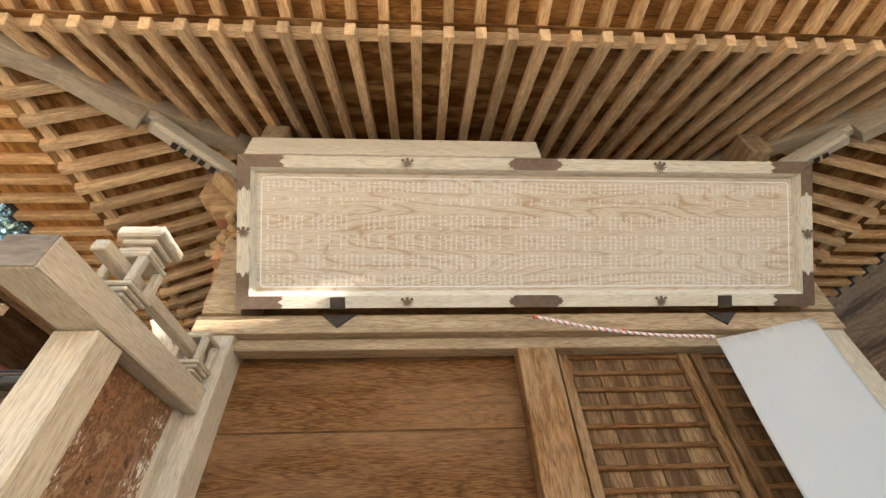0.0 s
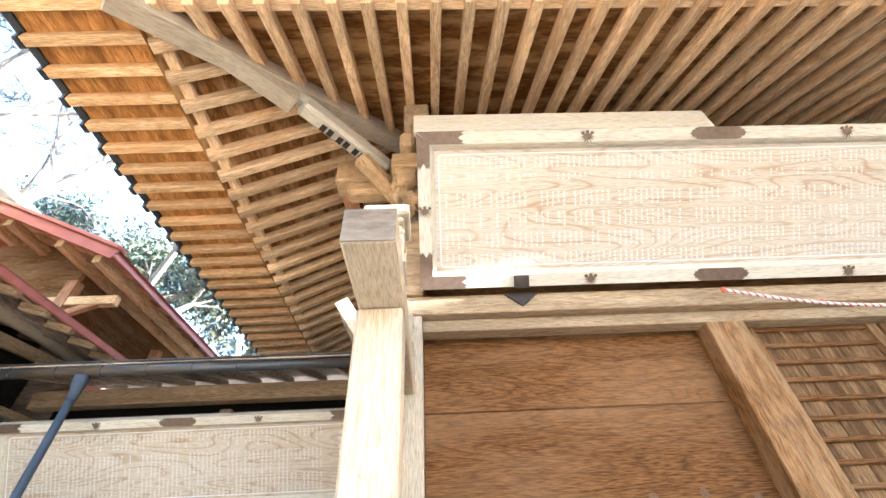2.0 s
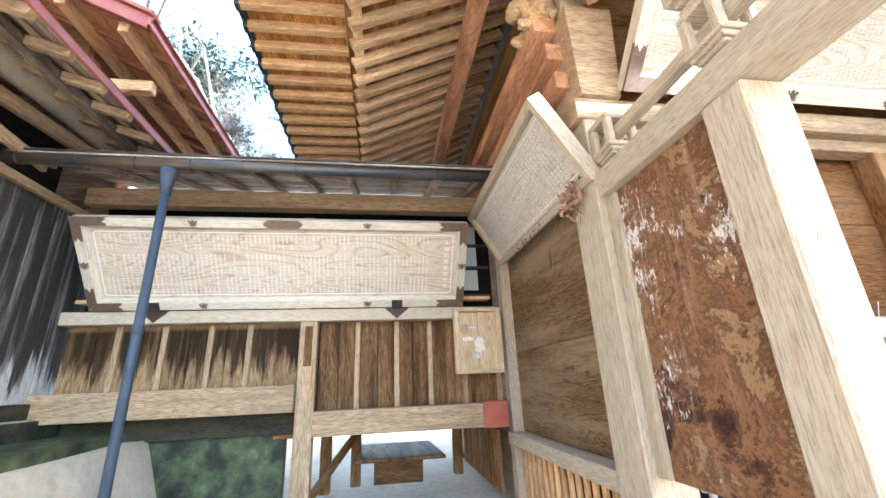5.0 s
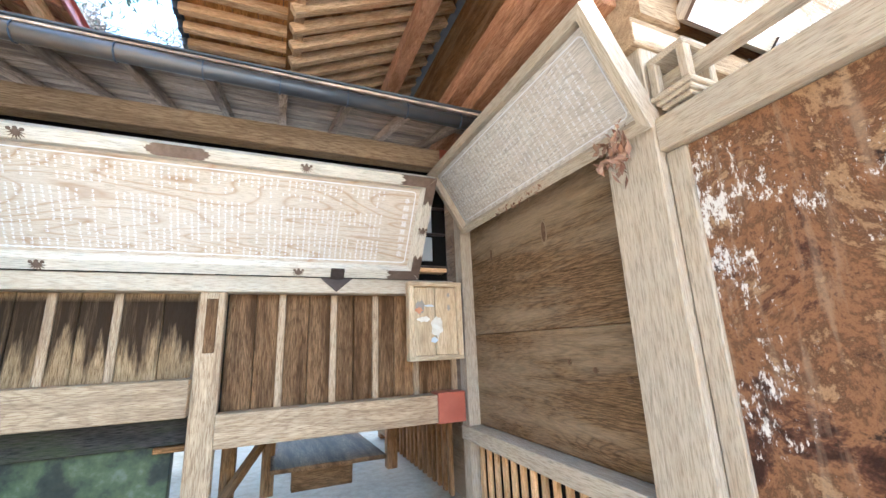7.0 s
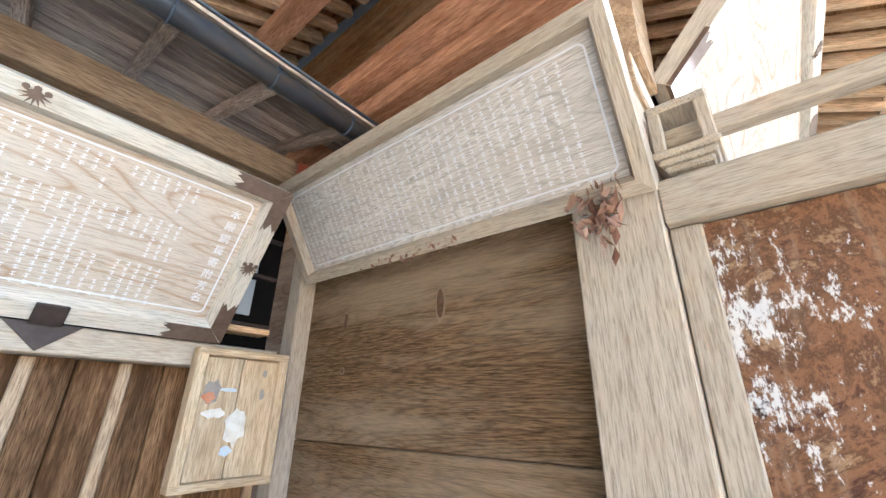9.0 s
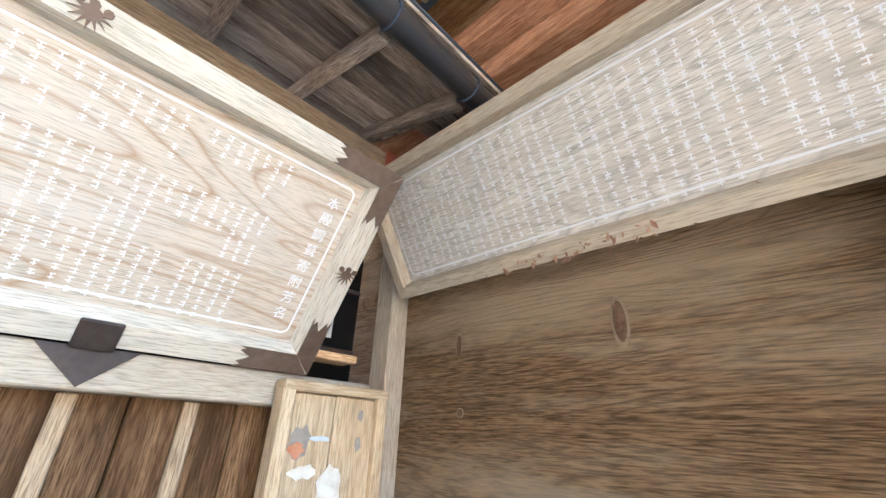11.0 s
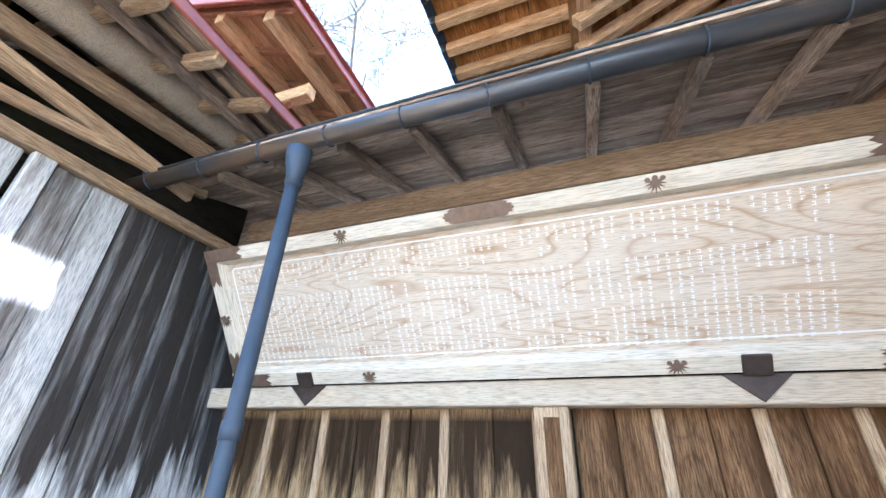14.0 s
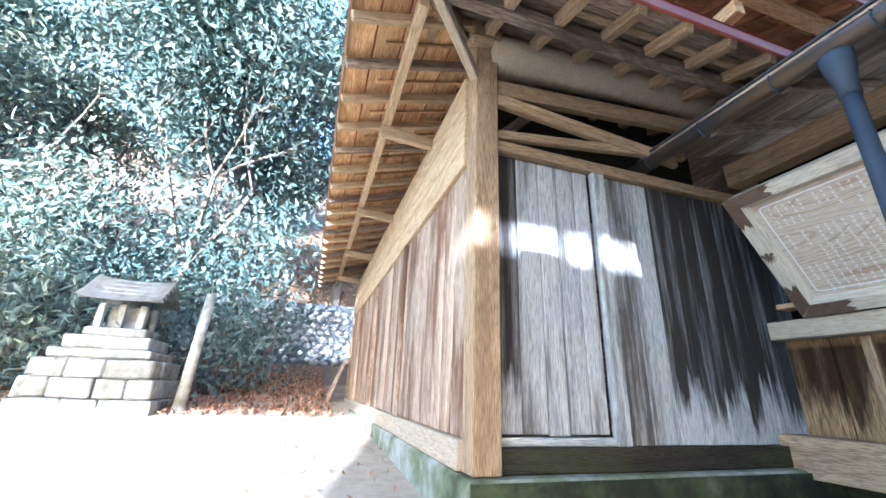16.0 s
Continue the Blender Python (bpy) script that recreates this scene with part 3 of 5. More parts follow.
def glyph_bars(bm, x, y, s, z, rng):
    """One unreadable character: a few short strokes within a square of side s."""
    strokes = []
    for k in range(2):
        yy = y + s * (0.25 + 0.42 * k) + rng.uniform(-0.06, 0.06) * s
        strokes.append((x + s * rng.uniform(0.05, 0.25), yy, s * rng.uniform(0.5, 0.7), s * 0.13))
    strokes.append((x + s * rng.uniform(0.3, 0.55), y + s * 0.08, s * 0.13, s * rng.uniform(0.6, 0.85)))
    for a, b, w, h in strokes:
        v = [bm.verts.new(p) for p in ((a, b, z), (a + w, b, z), (a + w, b + h, z), (a, b + h, z))]
        bm.faces.new(v)


def scallop(x0, x1, y0, y1, point):
    """A fitting's outline: straight at x0, cusped and pointed at x1."""
    s = 1 if x1 > x0 else -1
    h = y1 - y0
    pts = [(x0, y0), (x1, y0)]
    for f, k in ((0.10, 0.55), (0.22, 0.15), (0.36, 0.6), (0.5, 1.0), (0.64, 0.6), (0.78, 0.15), (0.90, 0.55)):
        pts.append((x1 - s * point * k, y0 + h * f))
    pts += [(x1, y1), (x0, y1)]
    return pts


def crest_outline(cx, cy, r, turn=0.0):
    pts = []
    n = 7
    for i in range(n):
        a = math.pi * (1.0 + (i + 0.5) / n)
        b0, b1 = math.pi * (1 + i / n), math.pi * (1 + (i + 1) / n)
        pts.append((0.42 * r * math.cos(b0 + 0.06), 0.42 * r * math.sin(b0 + 0.06)))
        pts.append((r * math.cos(a), r * math.sin(a)))
    pts.append((0.42 * r, 0.02 * r))
    for fx in (0.62, 0.0, -0.62):
        for k in range(6):
            a = -0.6 + k * (math.pi + 1.2) / 5
            pts.append((fx * r + 0.24 * r * math.cos(a), (0.42 if fx == 0 else 0.3) * r + 0.24 * r * math.sin(a)))
    c, s = math.cos(turn), math.sin(turn)
    return [(cx + c * x - s * y, cy + s * x + c * y) for x, y in pts]


def plaque(name, m, w, h, fw, label, rows, seed, fittings=True, board=PLAQUE, framemat=FRAMEWOOD, title="", hooks=(), arrow=(0, 0), low_plate=True):
    """A framed donor board. Its x runs along the board, y up the slope, z out of its face."""
    rng = random.Random(seed)
    e = thing(name, *m.translation, label, "plaque")
    t = PLAQUE_T
    body = part("board", bar_mesh(w - fw, h - fw, 0.03, board, 0.003), board, e, "pale grained board", m @ Matrix.Translation((w / 2, h / 2, 0.035)))
    rails = [part("frame_rail", frame_bar_bm(w, fw, t), framemat, e, "", m)]
    rails.append(part("frame_rail", frame_bar_bm(w, fw, t), framemat, e, "", m @ Matrix.Translation((w, h, 0)) @ pose(0, 0, 0, 0, 0, 180)))
    right = part("frame_stile", frame_bar_bm(h, fw, t), framemat, e, "", m @ Matrix.Translation((w, 0, 0)) @ pose(0, 0, 0, 0, 0, 90))
    stiles = [part("frame_stile", frame_bar_bm(h, fw, t), framemat, e, "", m @ Matrix.Translation((0, h, 0)) @ pose(0, 0, 0, 0, 0, -90)), right]
    zf = 0.052
    # thin white border line with rounded corners
    bm = bmesh.new()
    x0, x1, y0, y1 = fw + 0.025, w - fw - 0.025, fw + 0.025, h - fw - 0.025
    lw, r = 0.008, 0.03
    loop_in, loop_out = [], []
    for cxx, cyy, a0 in ((x1 - r, y1 - r, 0), (x0 + r, y1 - r, 90), (x0 + r, y0 + r, 180), (x1 - r, y0 + r, 270)):
        for k in range(5):
            a = radians(a0 + 22.5 * k)
            loop_out.append(bm.verts.new((cxx + r * math.cos(a), cyy + r * math.sin(a), zf)))
            loop_in.append(bm.verts.new((cxx + (r - lw) * math.cos(a), cyy + (r - lw) * math.sin(a), zf)))
    k = len(loop_in)
    for i in range(k):
        bm.faces.new((loop_out[i], loop_out[(i + 1) % k], loop_in[(i + 1) % k], loop_in[i]))
    part("border_line", bm, WHITEPAINT, e, "thin white border line", m)
    # writing too small to read: columns of strokes in bands
    bm = bmesh.new()
    col = rows["col"]
    n = int((x1 - x0 - 0.1 - (0.16 if title else 0.0)) / col)
    for i in range(n):
        x = x0 + 0.04 + i * col
        for top, count, chance in rows["bands"]:
            if rng.random() > chance:
                continue
            yy = y0 + top * (y1 - y0)
            s = rows["size"]
            for c in range(count - (1 if rng.random() < 0.3 else 0)):
                glyph_bars(bm, x + rng.uniform(-0.002, 0.002), yy - (c + 1) * s * 1.12, s, zf, rng)
    tagged(part("writing", bm, WHITEPAINT, e, "small white brushed writing in columns", m), kind="stuff")
    if title:
        s = (y1 - y0 - 0.1) / len(title)
        for i, ch in enumerate(title):
            cu = bpy.data.curves.new("character", "FONT")
            cu.body, cu.size, cu.extrude = ch, s * 0.78, 0.001
            cu.materials.append(WHITEPAINT)
            ob = new("character", cu)
            put(ob, m @ Matrix.Translation((x1 - 0.035 - s * 0.85, y1 - 0.05 - (i + 0.8) * s, zf)), e)
    if fittings:
        zt = t + 0.001
        L = 0.33 * fw / 0.12
        for flip in (False, True):
            rail, stile = rails[flip], stiles[flip]
            mm = m @ (Matrix.Translation((w, h, 0)) @ pose(0, 0, 0, 0, 0, 180) if flip else Matrix())
            # corner pieces on the rails and stiles
            part("corner_fitting", prism_bm([(0.0, -0.003), (L, -0.003)] + scallop(0, L, 0.0, fw * 0.72, 0.05)[2:-2] + [(L, fw * 0.72), (fw * 0.72, fw * 0.72)], zt - 0.02, zt + 0.003), COPPER, rail, "brown copper corner plate", mm)
            part("corner_fitting", prism_bm([(w - a, b) for a, b in ([(0.0, -0.003), (L, -0.003)] + scallop(0, L, 0.0, fw * 0.72, 0.05)[2:-2] + [(L, fw * 0.72), (fw * 0.72, fw * 0.72)])], zt - 0.02, zt + 0.003), COPPER, rail, "brown copper corner plate", mm)
            for mirror in (False, True):
                pts = [(-0.003, 0.0)] + [(b, a) for a, b in [(L * 0.8, 0.0)] + scallop(0, L * 0.8, 0.0, fw * 0.72, 0.05)[2:-2] + [(L * 0.8, fw * 0.72)]] + [(fw * 0.72, fw * 0.72)]
                if mirror:
                    pts = [(a, h - b) for a, b in pts]
                part("corner_fitting", prism_bm(pts, zt - 0.02, zt + 0.004), COPPER, stile, "brown copper corner plate", mm)
            half = L * 0.62
            c = fw * 0.36
            hh = fw * 0.72
            cusp = [(half * a, hh * b) for a, b in ((0.70, 0.0), (0.82, 0.10), (0.80, 0.20), (0.93, 0.24), (0.91, 0.38), (1.0, 0.5), (0.91, 0.62), (0.93, 0.76), (0.80, 0.80), (0.82, 0.90), (0.70, 1.0))]
            pts = [(w / 2 + x, y) for x, y in cusp] + [(w / 2 - x, y) for x, y in cusp[::-1]]
            if flip or low_plate:
                part("middle_fitting", prism_bm(pts, zt - 0.02, zt + 0.003), COPPER, rail, "brown copper middle plate", mm)
            for f in (0.28, 0.72):
                part("crest", prism_bm(crest_outline(w * f, c, fw * 0.44, math.pi if flip else 0), zt - 0.01, zt + 0.004), COPPER, rail, "brown copper leaf crest", mm)
            part("crest", prism_bm(crest_outline(c, h / 2, fw * 0.44, math.pi if flip else 0), zt - 0.01, zt + 0.004), COPPER, stile, "brown copper leaf crest", mm)
    for f in hooks:
        x = w * f
        p = m @ Vector((x, 0, t))
        part("hook_arrow", prism_bm([(-0.13, 0.0), (0, -0.115), (0.13, 0.0)], 0.0, 0.012), DARKIRON, e, "black iron arrow-shaped bracket", Matrix.Translation((p.x, arrow[0], arrow[1])) @ pose(0, 0, 0, 90, 0, 0))
        part("hook_arm", box_bm((x - 0.055, -0.012, t - 0.004), (x + 0.055, 0.082, t + 0.012), 0.004), DARKIRON, e, "black iron strap", m)
    return e


BANDS1 = {"col": 0.042, "size": 0.026, "bands": [(0.97, 3, 0.95), (0.82, 2, 0.5), (0.66, 4, 0.85), (0.48, 4, 0.8), (0.30, 4, 0.85), (0.12, 3, 0.95)]}
V1 = Vector((0, 1.819 - 2.579, 3.988 - 3.136))
plaque("donor_plaque", slope_pose((-1.534, 2.579, 3.136), (1, 0, 0), V1), 4.48, V1.length, 0.127,
       "long pale wooden donor plaque with copper fittings above the doors", BANDS1, 3, hooks=(0.165, 0.835), arrow=(2.655, 3.125))
V2 = Vector((0, 4.324 - 4.853, 2.901 - 2.155))
plaque("donor_plaque", slope_pose((-5.834, 4.853, 2.155), (1, 0, 0), V2), 3.613, V2.length, 0.11,
       "pale wooden donor plaque with copper fittings above a plank wall", BANDS1, 5, title="本殿銅葺寄附芳名", low_plate=False, hooks=(0.155, 0.804), arrow=(4.878, 2.15))
V3 = Vector((-0.357, 0, 0.574))
BANDS3 = {"col": 0.05, "size": 0.03, "bands": [(0.97, 6, 0.97), (0.62, 5, 0.97), (0.32, 5, 0.97)]}
plaque("old_plaque", slope_pose((-1.755, 4.84, 2.60), (-0.055, -2.165, -0.075), V3), 2.167, V3.length, 0.075,
       "old greyed wooden donor plaque leaning over the hall side wall", BANDS3, 8, fittings=False, board=PLAQUE_OLD, framemat=GREYWOOD)

# batten behind the front plaque
slab("plaque_rail", (-1.56, 1.90, 4.13), (0.80, 1.96, 4.36), FRAMEWOOD)
tagged(bpy.data.objects["plaque_rail"], "pale wooden rail fixed above the front plaque", "rail", kind="structure")

# ---- veranda end screen ----
screen = thing("veranda_screen", -1.68, 2.1, 0.0, "veranda end screen with a heavy beam, post and flaking lacquer board", "screen", kind="structure")
slab("beam", (-1.78, 1.25, 2.41), (-1.58, 2.68, 2.575), GREYWOOD, screen, "", "y", 0.008)
slab("post", (-1.785, 1.665, 0.0), (-1.585, 1.865, 2.407), GREYWOOD, screen, "", "z", 0.012)
slab("lacquer_board", (-1.725, 1.865, 0.9), (-1.68, 2.58, 2.405), FLAKE, screen, "flaking brown lacquered board", "z", 0.002)
slab("stile", (-1.745, 2.58, 0.9), (-1.65, 2.675, 2.405), GREYWOOD, screen, "", "z")
slab("upper_bar", (-1.72, 1.50, 2.735), (-1.65, 2.68, 2.80), GREYWOOD, screen, "", "y")
slab("end_grain", (-1.779, 1.242, 2.411), (-1.581, 1.2495, 2.574), ENDGRAIN, screen, "dark weathered end grain", "x", 0.003)
bar("label_strip", (-1.690, 1.662, 1.765), (-1.665, 1.662, 1.835), 0.026, 0.002, TAPE, screen, "white paper strip", 0, (0, -1, 0))


# knots in the boards
def knot(x, y, z, rx, rz, turn, parent):
    pts = [(rx * math.cos(a), rz * math.sin(a)) for a in [2 * math.pi * k / 14 for k in range(14)]]
    part("knot", prism_bm(pts, -0.002, 0.002), KNOT, parent, "dark knot", pose(x, y, z, 90, 0, turn))


for x, z, r in ((-0.194, 1.821, 0.035), (0.113, 1.839, 0.03), (0.42, 1.80, 0.03)):
    knot(x, 2.899, z, r * 0.8, r, 0, front)
for y, z, rx, rz in ((4.50, 2.33, 0.014, 0.05), (3.745, 2.33, 0.022, 0.075), (4.49, 2.036, 0.014, 0.016), (3.4, 1.40, 0.015, 0.015), (3.62, 1.44, 0.012, 0.02), (3.16, 1.36, 0.016, 0.016)):
    pts = [(1.45 * rx * math.cos(a), 1.3 * rz * math.sin(a)) for a in [2 * math.pi * k / 14 for k in range(14)]]
    part("knot_rim", prism_bm(pts, -0.002, 0.002), SIDEBOARD, west, "worn rim of a knot", pose(-1.652, y, z, 90, 0, -90))
    knot(-1.655, y, z, rx, rz, -90, west)

# ---- hall corner: carved brackets ----
def lumps_bm(lumps, seed, rough=0.35, sub=2):
    """A carved figure from overlapping rounded lumps (x, y, z, rx, ry, rz)."""
    bm = bmesh.new()
    for i, (x, y, z, rx, ry, rz) in enumerate(lumps):
        tmp = bmesh.ops.create_icosphere(bm, subdivisions=sub, radius=1.0)
        for v in tmp["verts"]:
            n = noise.noise(v.co * 2.3 + Vector((seed + i * 3.1, 0, 0)))
            curl = noise.noise(v.co * 5.0 + Vector((0, seed + i, 0)))
            v.co *= 1.0 + rough * n + 0.16 * curl
            v.co = Vector((x + rx * v.co.x, y + ry * v.co.y, z + rz * v.co.z))
    return bm


def carved_beast(m, seed):
    """A lion nosing: x is the way that it faces."""
    rng = random.Random(seed)
    l = [(0.0, 0, 0.02, 0.16, 0.12, 0.17), (0.15, 0, 0.07, 0.10, 0.09, 0.09), (0.21, 0, 0.0, 0.06, 0.07, 0.04), (0.20, 0, 0.09, 0.05, 0.05, 0.04)]
    for s in (-1, 1):
        l += [(0.17, 0.055 * s, 0.13, 0.035, 0.03, 0.03), (0.08, 0.10 * s, 0.14, 0.05, 0.035, 0.05), (0.10, 0.08 * s, -0.13, 0.07, 0.05, 0.07), (0.17, 0.08 * s, -0.17, 0.06, 0.045, 0.045)]
    for k in range(16):
        a = rng.uniform(0, 2 * math.pi)
        l.append((-0.02 + rng.uniform(-0.05, 0.08), 0.12 * math.cos(a), 0.05 + 0.15 * math.sin(a), 0.045, 0.045, 0.045))
    ob = part("carved_lion_nosing", lumps_bm(l, seed), CARVED, None, "", m, smooth=False)
    return tagged(ob, "carved pale wooden lion head under the hall corner", "carving", "corner carvings")


CARVED = wood("carved_pale_wood", (0.36, 0.24, 0.14), (0.58, 0.43, 0.28), rings=8, ring_amt=0.25, vary=0.05)
for sx, cx in ((-1, CX), (1, CX2)):
    carved_beast(pose(cx + sx * 0.22, 2.88, 4.05, 0, 0, 180 if sx < 0 else 0), 5.0 + sx)
    carved_beast(pose(cx + sx * -0.02, 2.52, 4.03, 0, 0, -90), 9.0 + sx)
    br = thing("corner_bracket", cx, 2.82, 3.13, "pale wooden bracket set of blocks and arms at the corner", "bracket", "corner brackets", "structure")
    # flared block between the beam and the carvings
    bm = bmesh.new()
    lo = [bm.verts.new((cx + a * 0.14, 2.80 + b * 0.17, 3.134)) for a, b in ((-1, -1), (1, -1), (1, 1), (-1, 1))]
    hi = [bm.verts.new((cx + a * 0.175, 2.80 + b * 0.20, 3.86)) for a, b in ((-1, -1), (1, -1), (1, 1), (-1, 1))]
    for k in range(4):
        bm.faces.new((lo[k], lo[(k + 1) % 4], hi[(k + 1) % 4], hi[k]))
    bm.faces.new(hi), bm.faces.new(lo[::-1])
    part("block", bm, CEDAR, br)
    slab("bearing_block", (cx - 0.11, 2.30, 4.24), (cx + 0.13, 2.54, 4.42), CARVED, br)
    slab("bearing_block", (cx - 0.08, 2.33, 4.18), (cx + 0.10, 2.51, 4.24), CARVED, br)
    slab("bracket_arm", (cx + 0.02 - 0.06, 2.20, 4.42), (cx + 0.02 + 0.07, 2.84, 4.60), CARVED, br, "", "y", 0.03)
    slab("purlin_end", (cx - 0.0, 2.11, 4.60), (cx + 0.225, 3.0, 4.92), CEDAR, br, "", "y", 0.015)
    x0, x1 = (cx - 0.70, cx) if sx < 0 else (cx, cx + 0.70)
    slab("purlin_end", (x0, 2.66, 4.52), (x1, 2.88, 4.80), CARVED, br, "", "x", 0.015)
    slab("bracket_arm", (x0 + (0.12 if sx < 0 else 0), 2.68, 4.36), (x1 - (0 if sx < 0 else 0.12), 2.86, 4.52), CARVED, br, "", "x", 0.04)
    p = lambda d, z: (cx + sx * d, CY - d, z)
    bar("hip_nose", p(0.20, 4.62), p(0.86, 4.68), 0.15, 0.17, FRAMEWOOD, br, "pale moulded nose under the hip rafter", 0.03)
    bar("hip_nose", p(0.80, 4.71), p(1.02, 4.74), 0.13, 0.12, FRAMEWOOD, br, "", 0.04)
    bar("hip_nose", p(0.05, 4.28), p(0.42, 4.52), 0.15, 0.14, CARVED, br, "", 0.03)
    for k in range(3):
        a = 0.42 + 0.12 * k
        for q in (-0.03, 0.02):
            bar("brush_mark", p(a + q, 4.535 + 0.008 * k), p(a + q + 0.035, 4.538 + 0.008 * k), 0.07, 0.004, DARKIRON, br, "black brushed characters", 0)

# blocks on the veranda screen
for y in (1.765, 2.57):
    for z0, z1, r in ((2.577, 2.605, 0.05), (2.605, 2.630, 0.075), (2.630, 2.655, 0.09), (2.655, 2.680, 0.105)):
        slab("bearing_block", (-1.685 - r, y - r, z0), (-1.685 + r, y + r, z1), GREYWOOD, screen, "", "x", 0.008)
    for dx in (-0.075, 0.075):
        for dy in (-0.075, 0.075):
            slab("bearing_block", (-1.685 + dx - 0.022, y + dy - 0.022, 2.680), (-1.685 + dx + 0.022, y + dy + 0.022, 2.845), GREYWOOD, screen, "", "z")
    slab("bearing_block", (-1.785, y - 0.10, 2.845), (-1.585, y + 0.10, 2.880), GREYWOOD, screen, "", "x", 0.01)
for r, z0, z1 in ((0.085, 2.880, 2.920), (0.06, 2.920, 2.945), (0.09, 2.945, 2.975), (0.12, 2.975, 3.045)):
    slab("bearing_block", (-1.685 - r, 1.765 - r, z0), (-1.685 + r, 1.765 + r, z1), GREYWOOD, screen, "", "x", 0.012)

# cloth banner and cord
def cloth_bm():
    bm = bmesh.new()
    nx, nz = 24, 30
    grid = []
    for i in range(nx + 1):
        u = i / nx
        x = 1.915 + 0.85 * u
        top = 2.80 + 0.17 * u
        col = []
        for k in range(nz + 1):
            f = k / nz
            z = top - f * (top - 0.55)
            y = 2.50 + 0.03 * math.sin(u * 7 + 0.8 * f) * (0.3 + f) + 0.012 * noise.noise(Vector((x * 3, z * 2, 0)))
            col.append(bm.verts.new((x + 0.04 * f * (u - 0.2), y, z)))
        grid.append(col)
    for i in range(nx):
        for k in range(nz):
            bm.faces.new((grid[i][k], grid[i][k + 1], grid[i + 1][k + 1], grid[i + 1][k]))
    bmesh.ops.solidify(bm, geom=bm.faces[:], thickness=0.003)
    return bm


tagged(part("cloth_banner", cloth_bm(), CLOTH, smooth=True), "plain white cotton banner hanging from a red and white cord", "banner")
cord = thing("cord", 1.4, 2.55, 3.0, "twisted red and white cord tied under the plaque", "cord")
for strand, mat in ((0, WHITEPAINT), (1, ROPE_R), (2, WHITEPAINT)):
    pts = []
    for k in range(161):
        f = k / 160
        c = Vector((0.68, 2.58, 3.05)).lerp(Vector((1.915, 2.50, 2.82)), f) + Vector((0, 0, -0.05 * math.sin(math.pi * f)))
        a = 2 * math.pi * (f * 26 + strand / 3)
        pts.append(c + Vector((0, 0.007 * math.cos(a), 0.007 * math.sin(a))))
    part("strand", tube_bm(pts, 0.0065, 5), mat, cord, smooth=True)
part("cord_knot", lumps_bm([(0.68, 2.58, 3.05, 0.022, 0.02, 0.022)], 2, 0.2, 1), ROPE_R, cord)
part("cord_knot", lumps_bm([(1.29, 2.54, 2.90, 0.02, 0.018, 0.018)], 2, 0.2, 1), ROPE_R, cord)

# clump of dead leaves on the corner post, and litter behind the old plaque
def litter_bm(n, spot, seed, size=0.05):
    rng = random.Random(seed)
    bm = bmesh.new()
    for _ in range(n):
        c = spot(rng)
        m = Matrix.Translation(c) @ Euler([rng.uniform(0, 6.3) for _ in range(3)]).to_matrix().to_4x4()
        s = size * rng.uniform(0.6, 1.3)
        v = [bm.verts.new(m @ Vector(q)) for q in ((-s, 0, 0), (0, -0.4 * s, 0.12 * s), (s, 0, 0.05 * s), (0, 0.4 * s, 0.12 * s))]
        bm.faces.new(v[:3]), bm.faces.new((v[0], v[2], v[3]))
    return bm


tagged(part("dead_leaf_clump", litter_bm(90, lambda r: Vector((-1.875 + r.gauss(0, 0.03), 2.84 + r.gauss(0, 0.035), 2.465 + r.gauss(0, 0.06))), 4, 0.035), LITTER), "clump of dry brown leaves caught under the plaque corner", "leaves", kind="stuff")
tagged(part("dead_leaf_litter", litter_bm(70, lambda r: Vector((-1.795 + r.gauss(0, 0.012), 3.75 + r.gauss(0, 0.18), 2.575 + r.gauss(0, 0.015))), 6, 0.018), LITTER), "dry leaf litter caught behind the old plaque", "leaves", kind="stuff")

# slats under the hall side wall
for i in range(15):
    y = 3.05 + i * 0.125
    slab("slat", (-1.70, y, 0.0), (-1.67, y + 0.055, 0.76), ORANGE, west, "", "z")
# black sheet in place of the shade behind the slats
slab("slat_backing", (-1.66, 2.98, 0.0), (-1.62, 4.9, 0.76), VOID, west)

# ---- corridor ----
ANNEX[0] = True
cor = thing("corridor", -3.9, 5.05, 0.0, "raised timber corridor wall of brown planks between posts", "corridor", kind="structure")
slab("eave_beam", (-6.3, 4.83, 3.09), (-1.95, 4.97, 3.29), CEDAR, cor)
slab("beam_end", (-1.95, 4.82, 3.08), (-1.80, 4.98, 3.30), REDROOF, cor, "red painted beam end")
slab("plaque_sill", (-6.3, 4.91, 1.815), (-1.82, 5.08, 1.945), GREYWOOD, cor)
# black backing, so gaps between planks are dark by colour
slab("plank_back", (-6.3, 5.09, 0.7), (-1.75, 5.12, 1.9), BEAM_SHADE, cor, "", "x")
CUT = [-6.3, -5.80, -5.36, -4.91, -4.52, -3.98, -3.80, -3.38, -2.95, -2.575, -2.19, -1.80]
for a, b in zip(CUT, CUT[1:]):
    if b - a < 0.2:
        continue
    low = 1.15 if b < -3.9 else 0.88
    mid = a + (b - a) * random.uniform(0.4, 0.6)
    slab("plank", (a + 0.01, 5.05, low), (mid - 0.002, 5.085, 1.82), PLANK_WET if b < -3.9 else PLANK, cor, "", "z")
    slab("plank", (mid + 0.002, 5.052, low), (b - 0.005, 5.085, 1.82), PLANK_WET if b < -3.9 else PLANK, cor, "", "z")
    slab("cover_strip", (b - 0.028, 5.02, low), (b + 0.028, 5.05, 1.812), CEDAR, cor, "", "z")
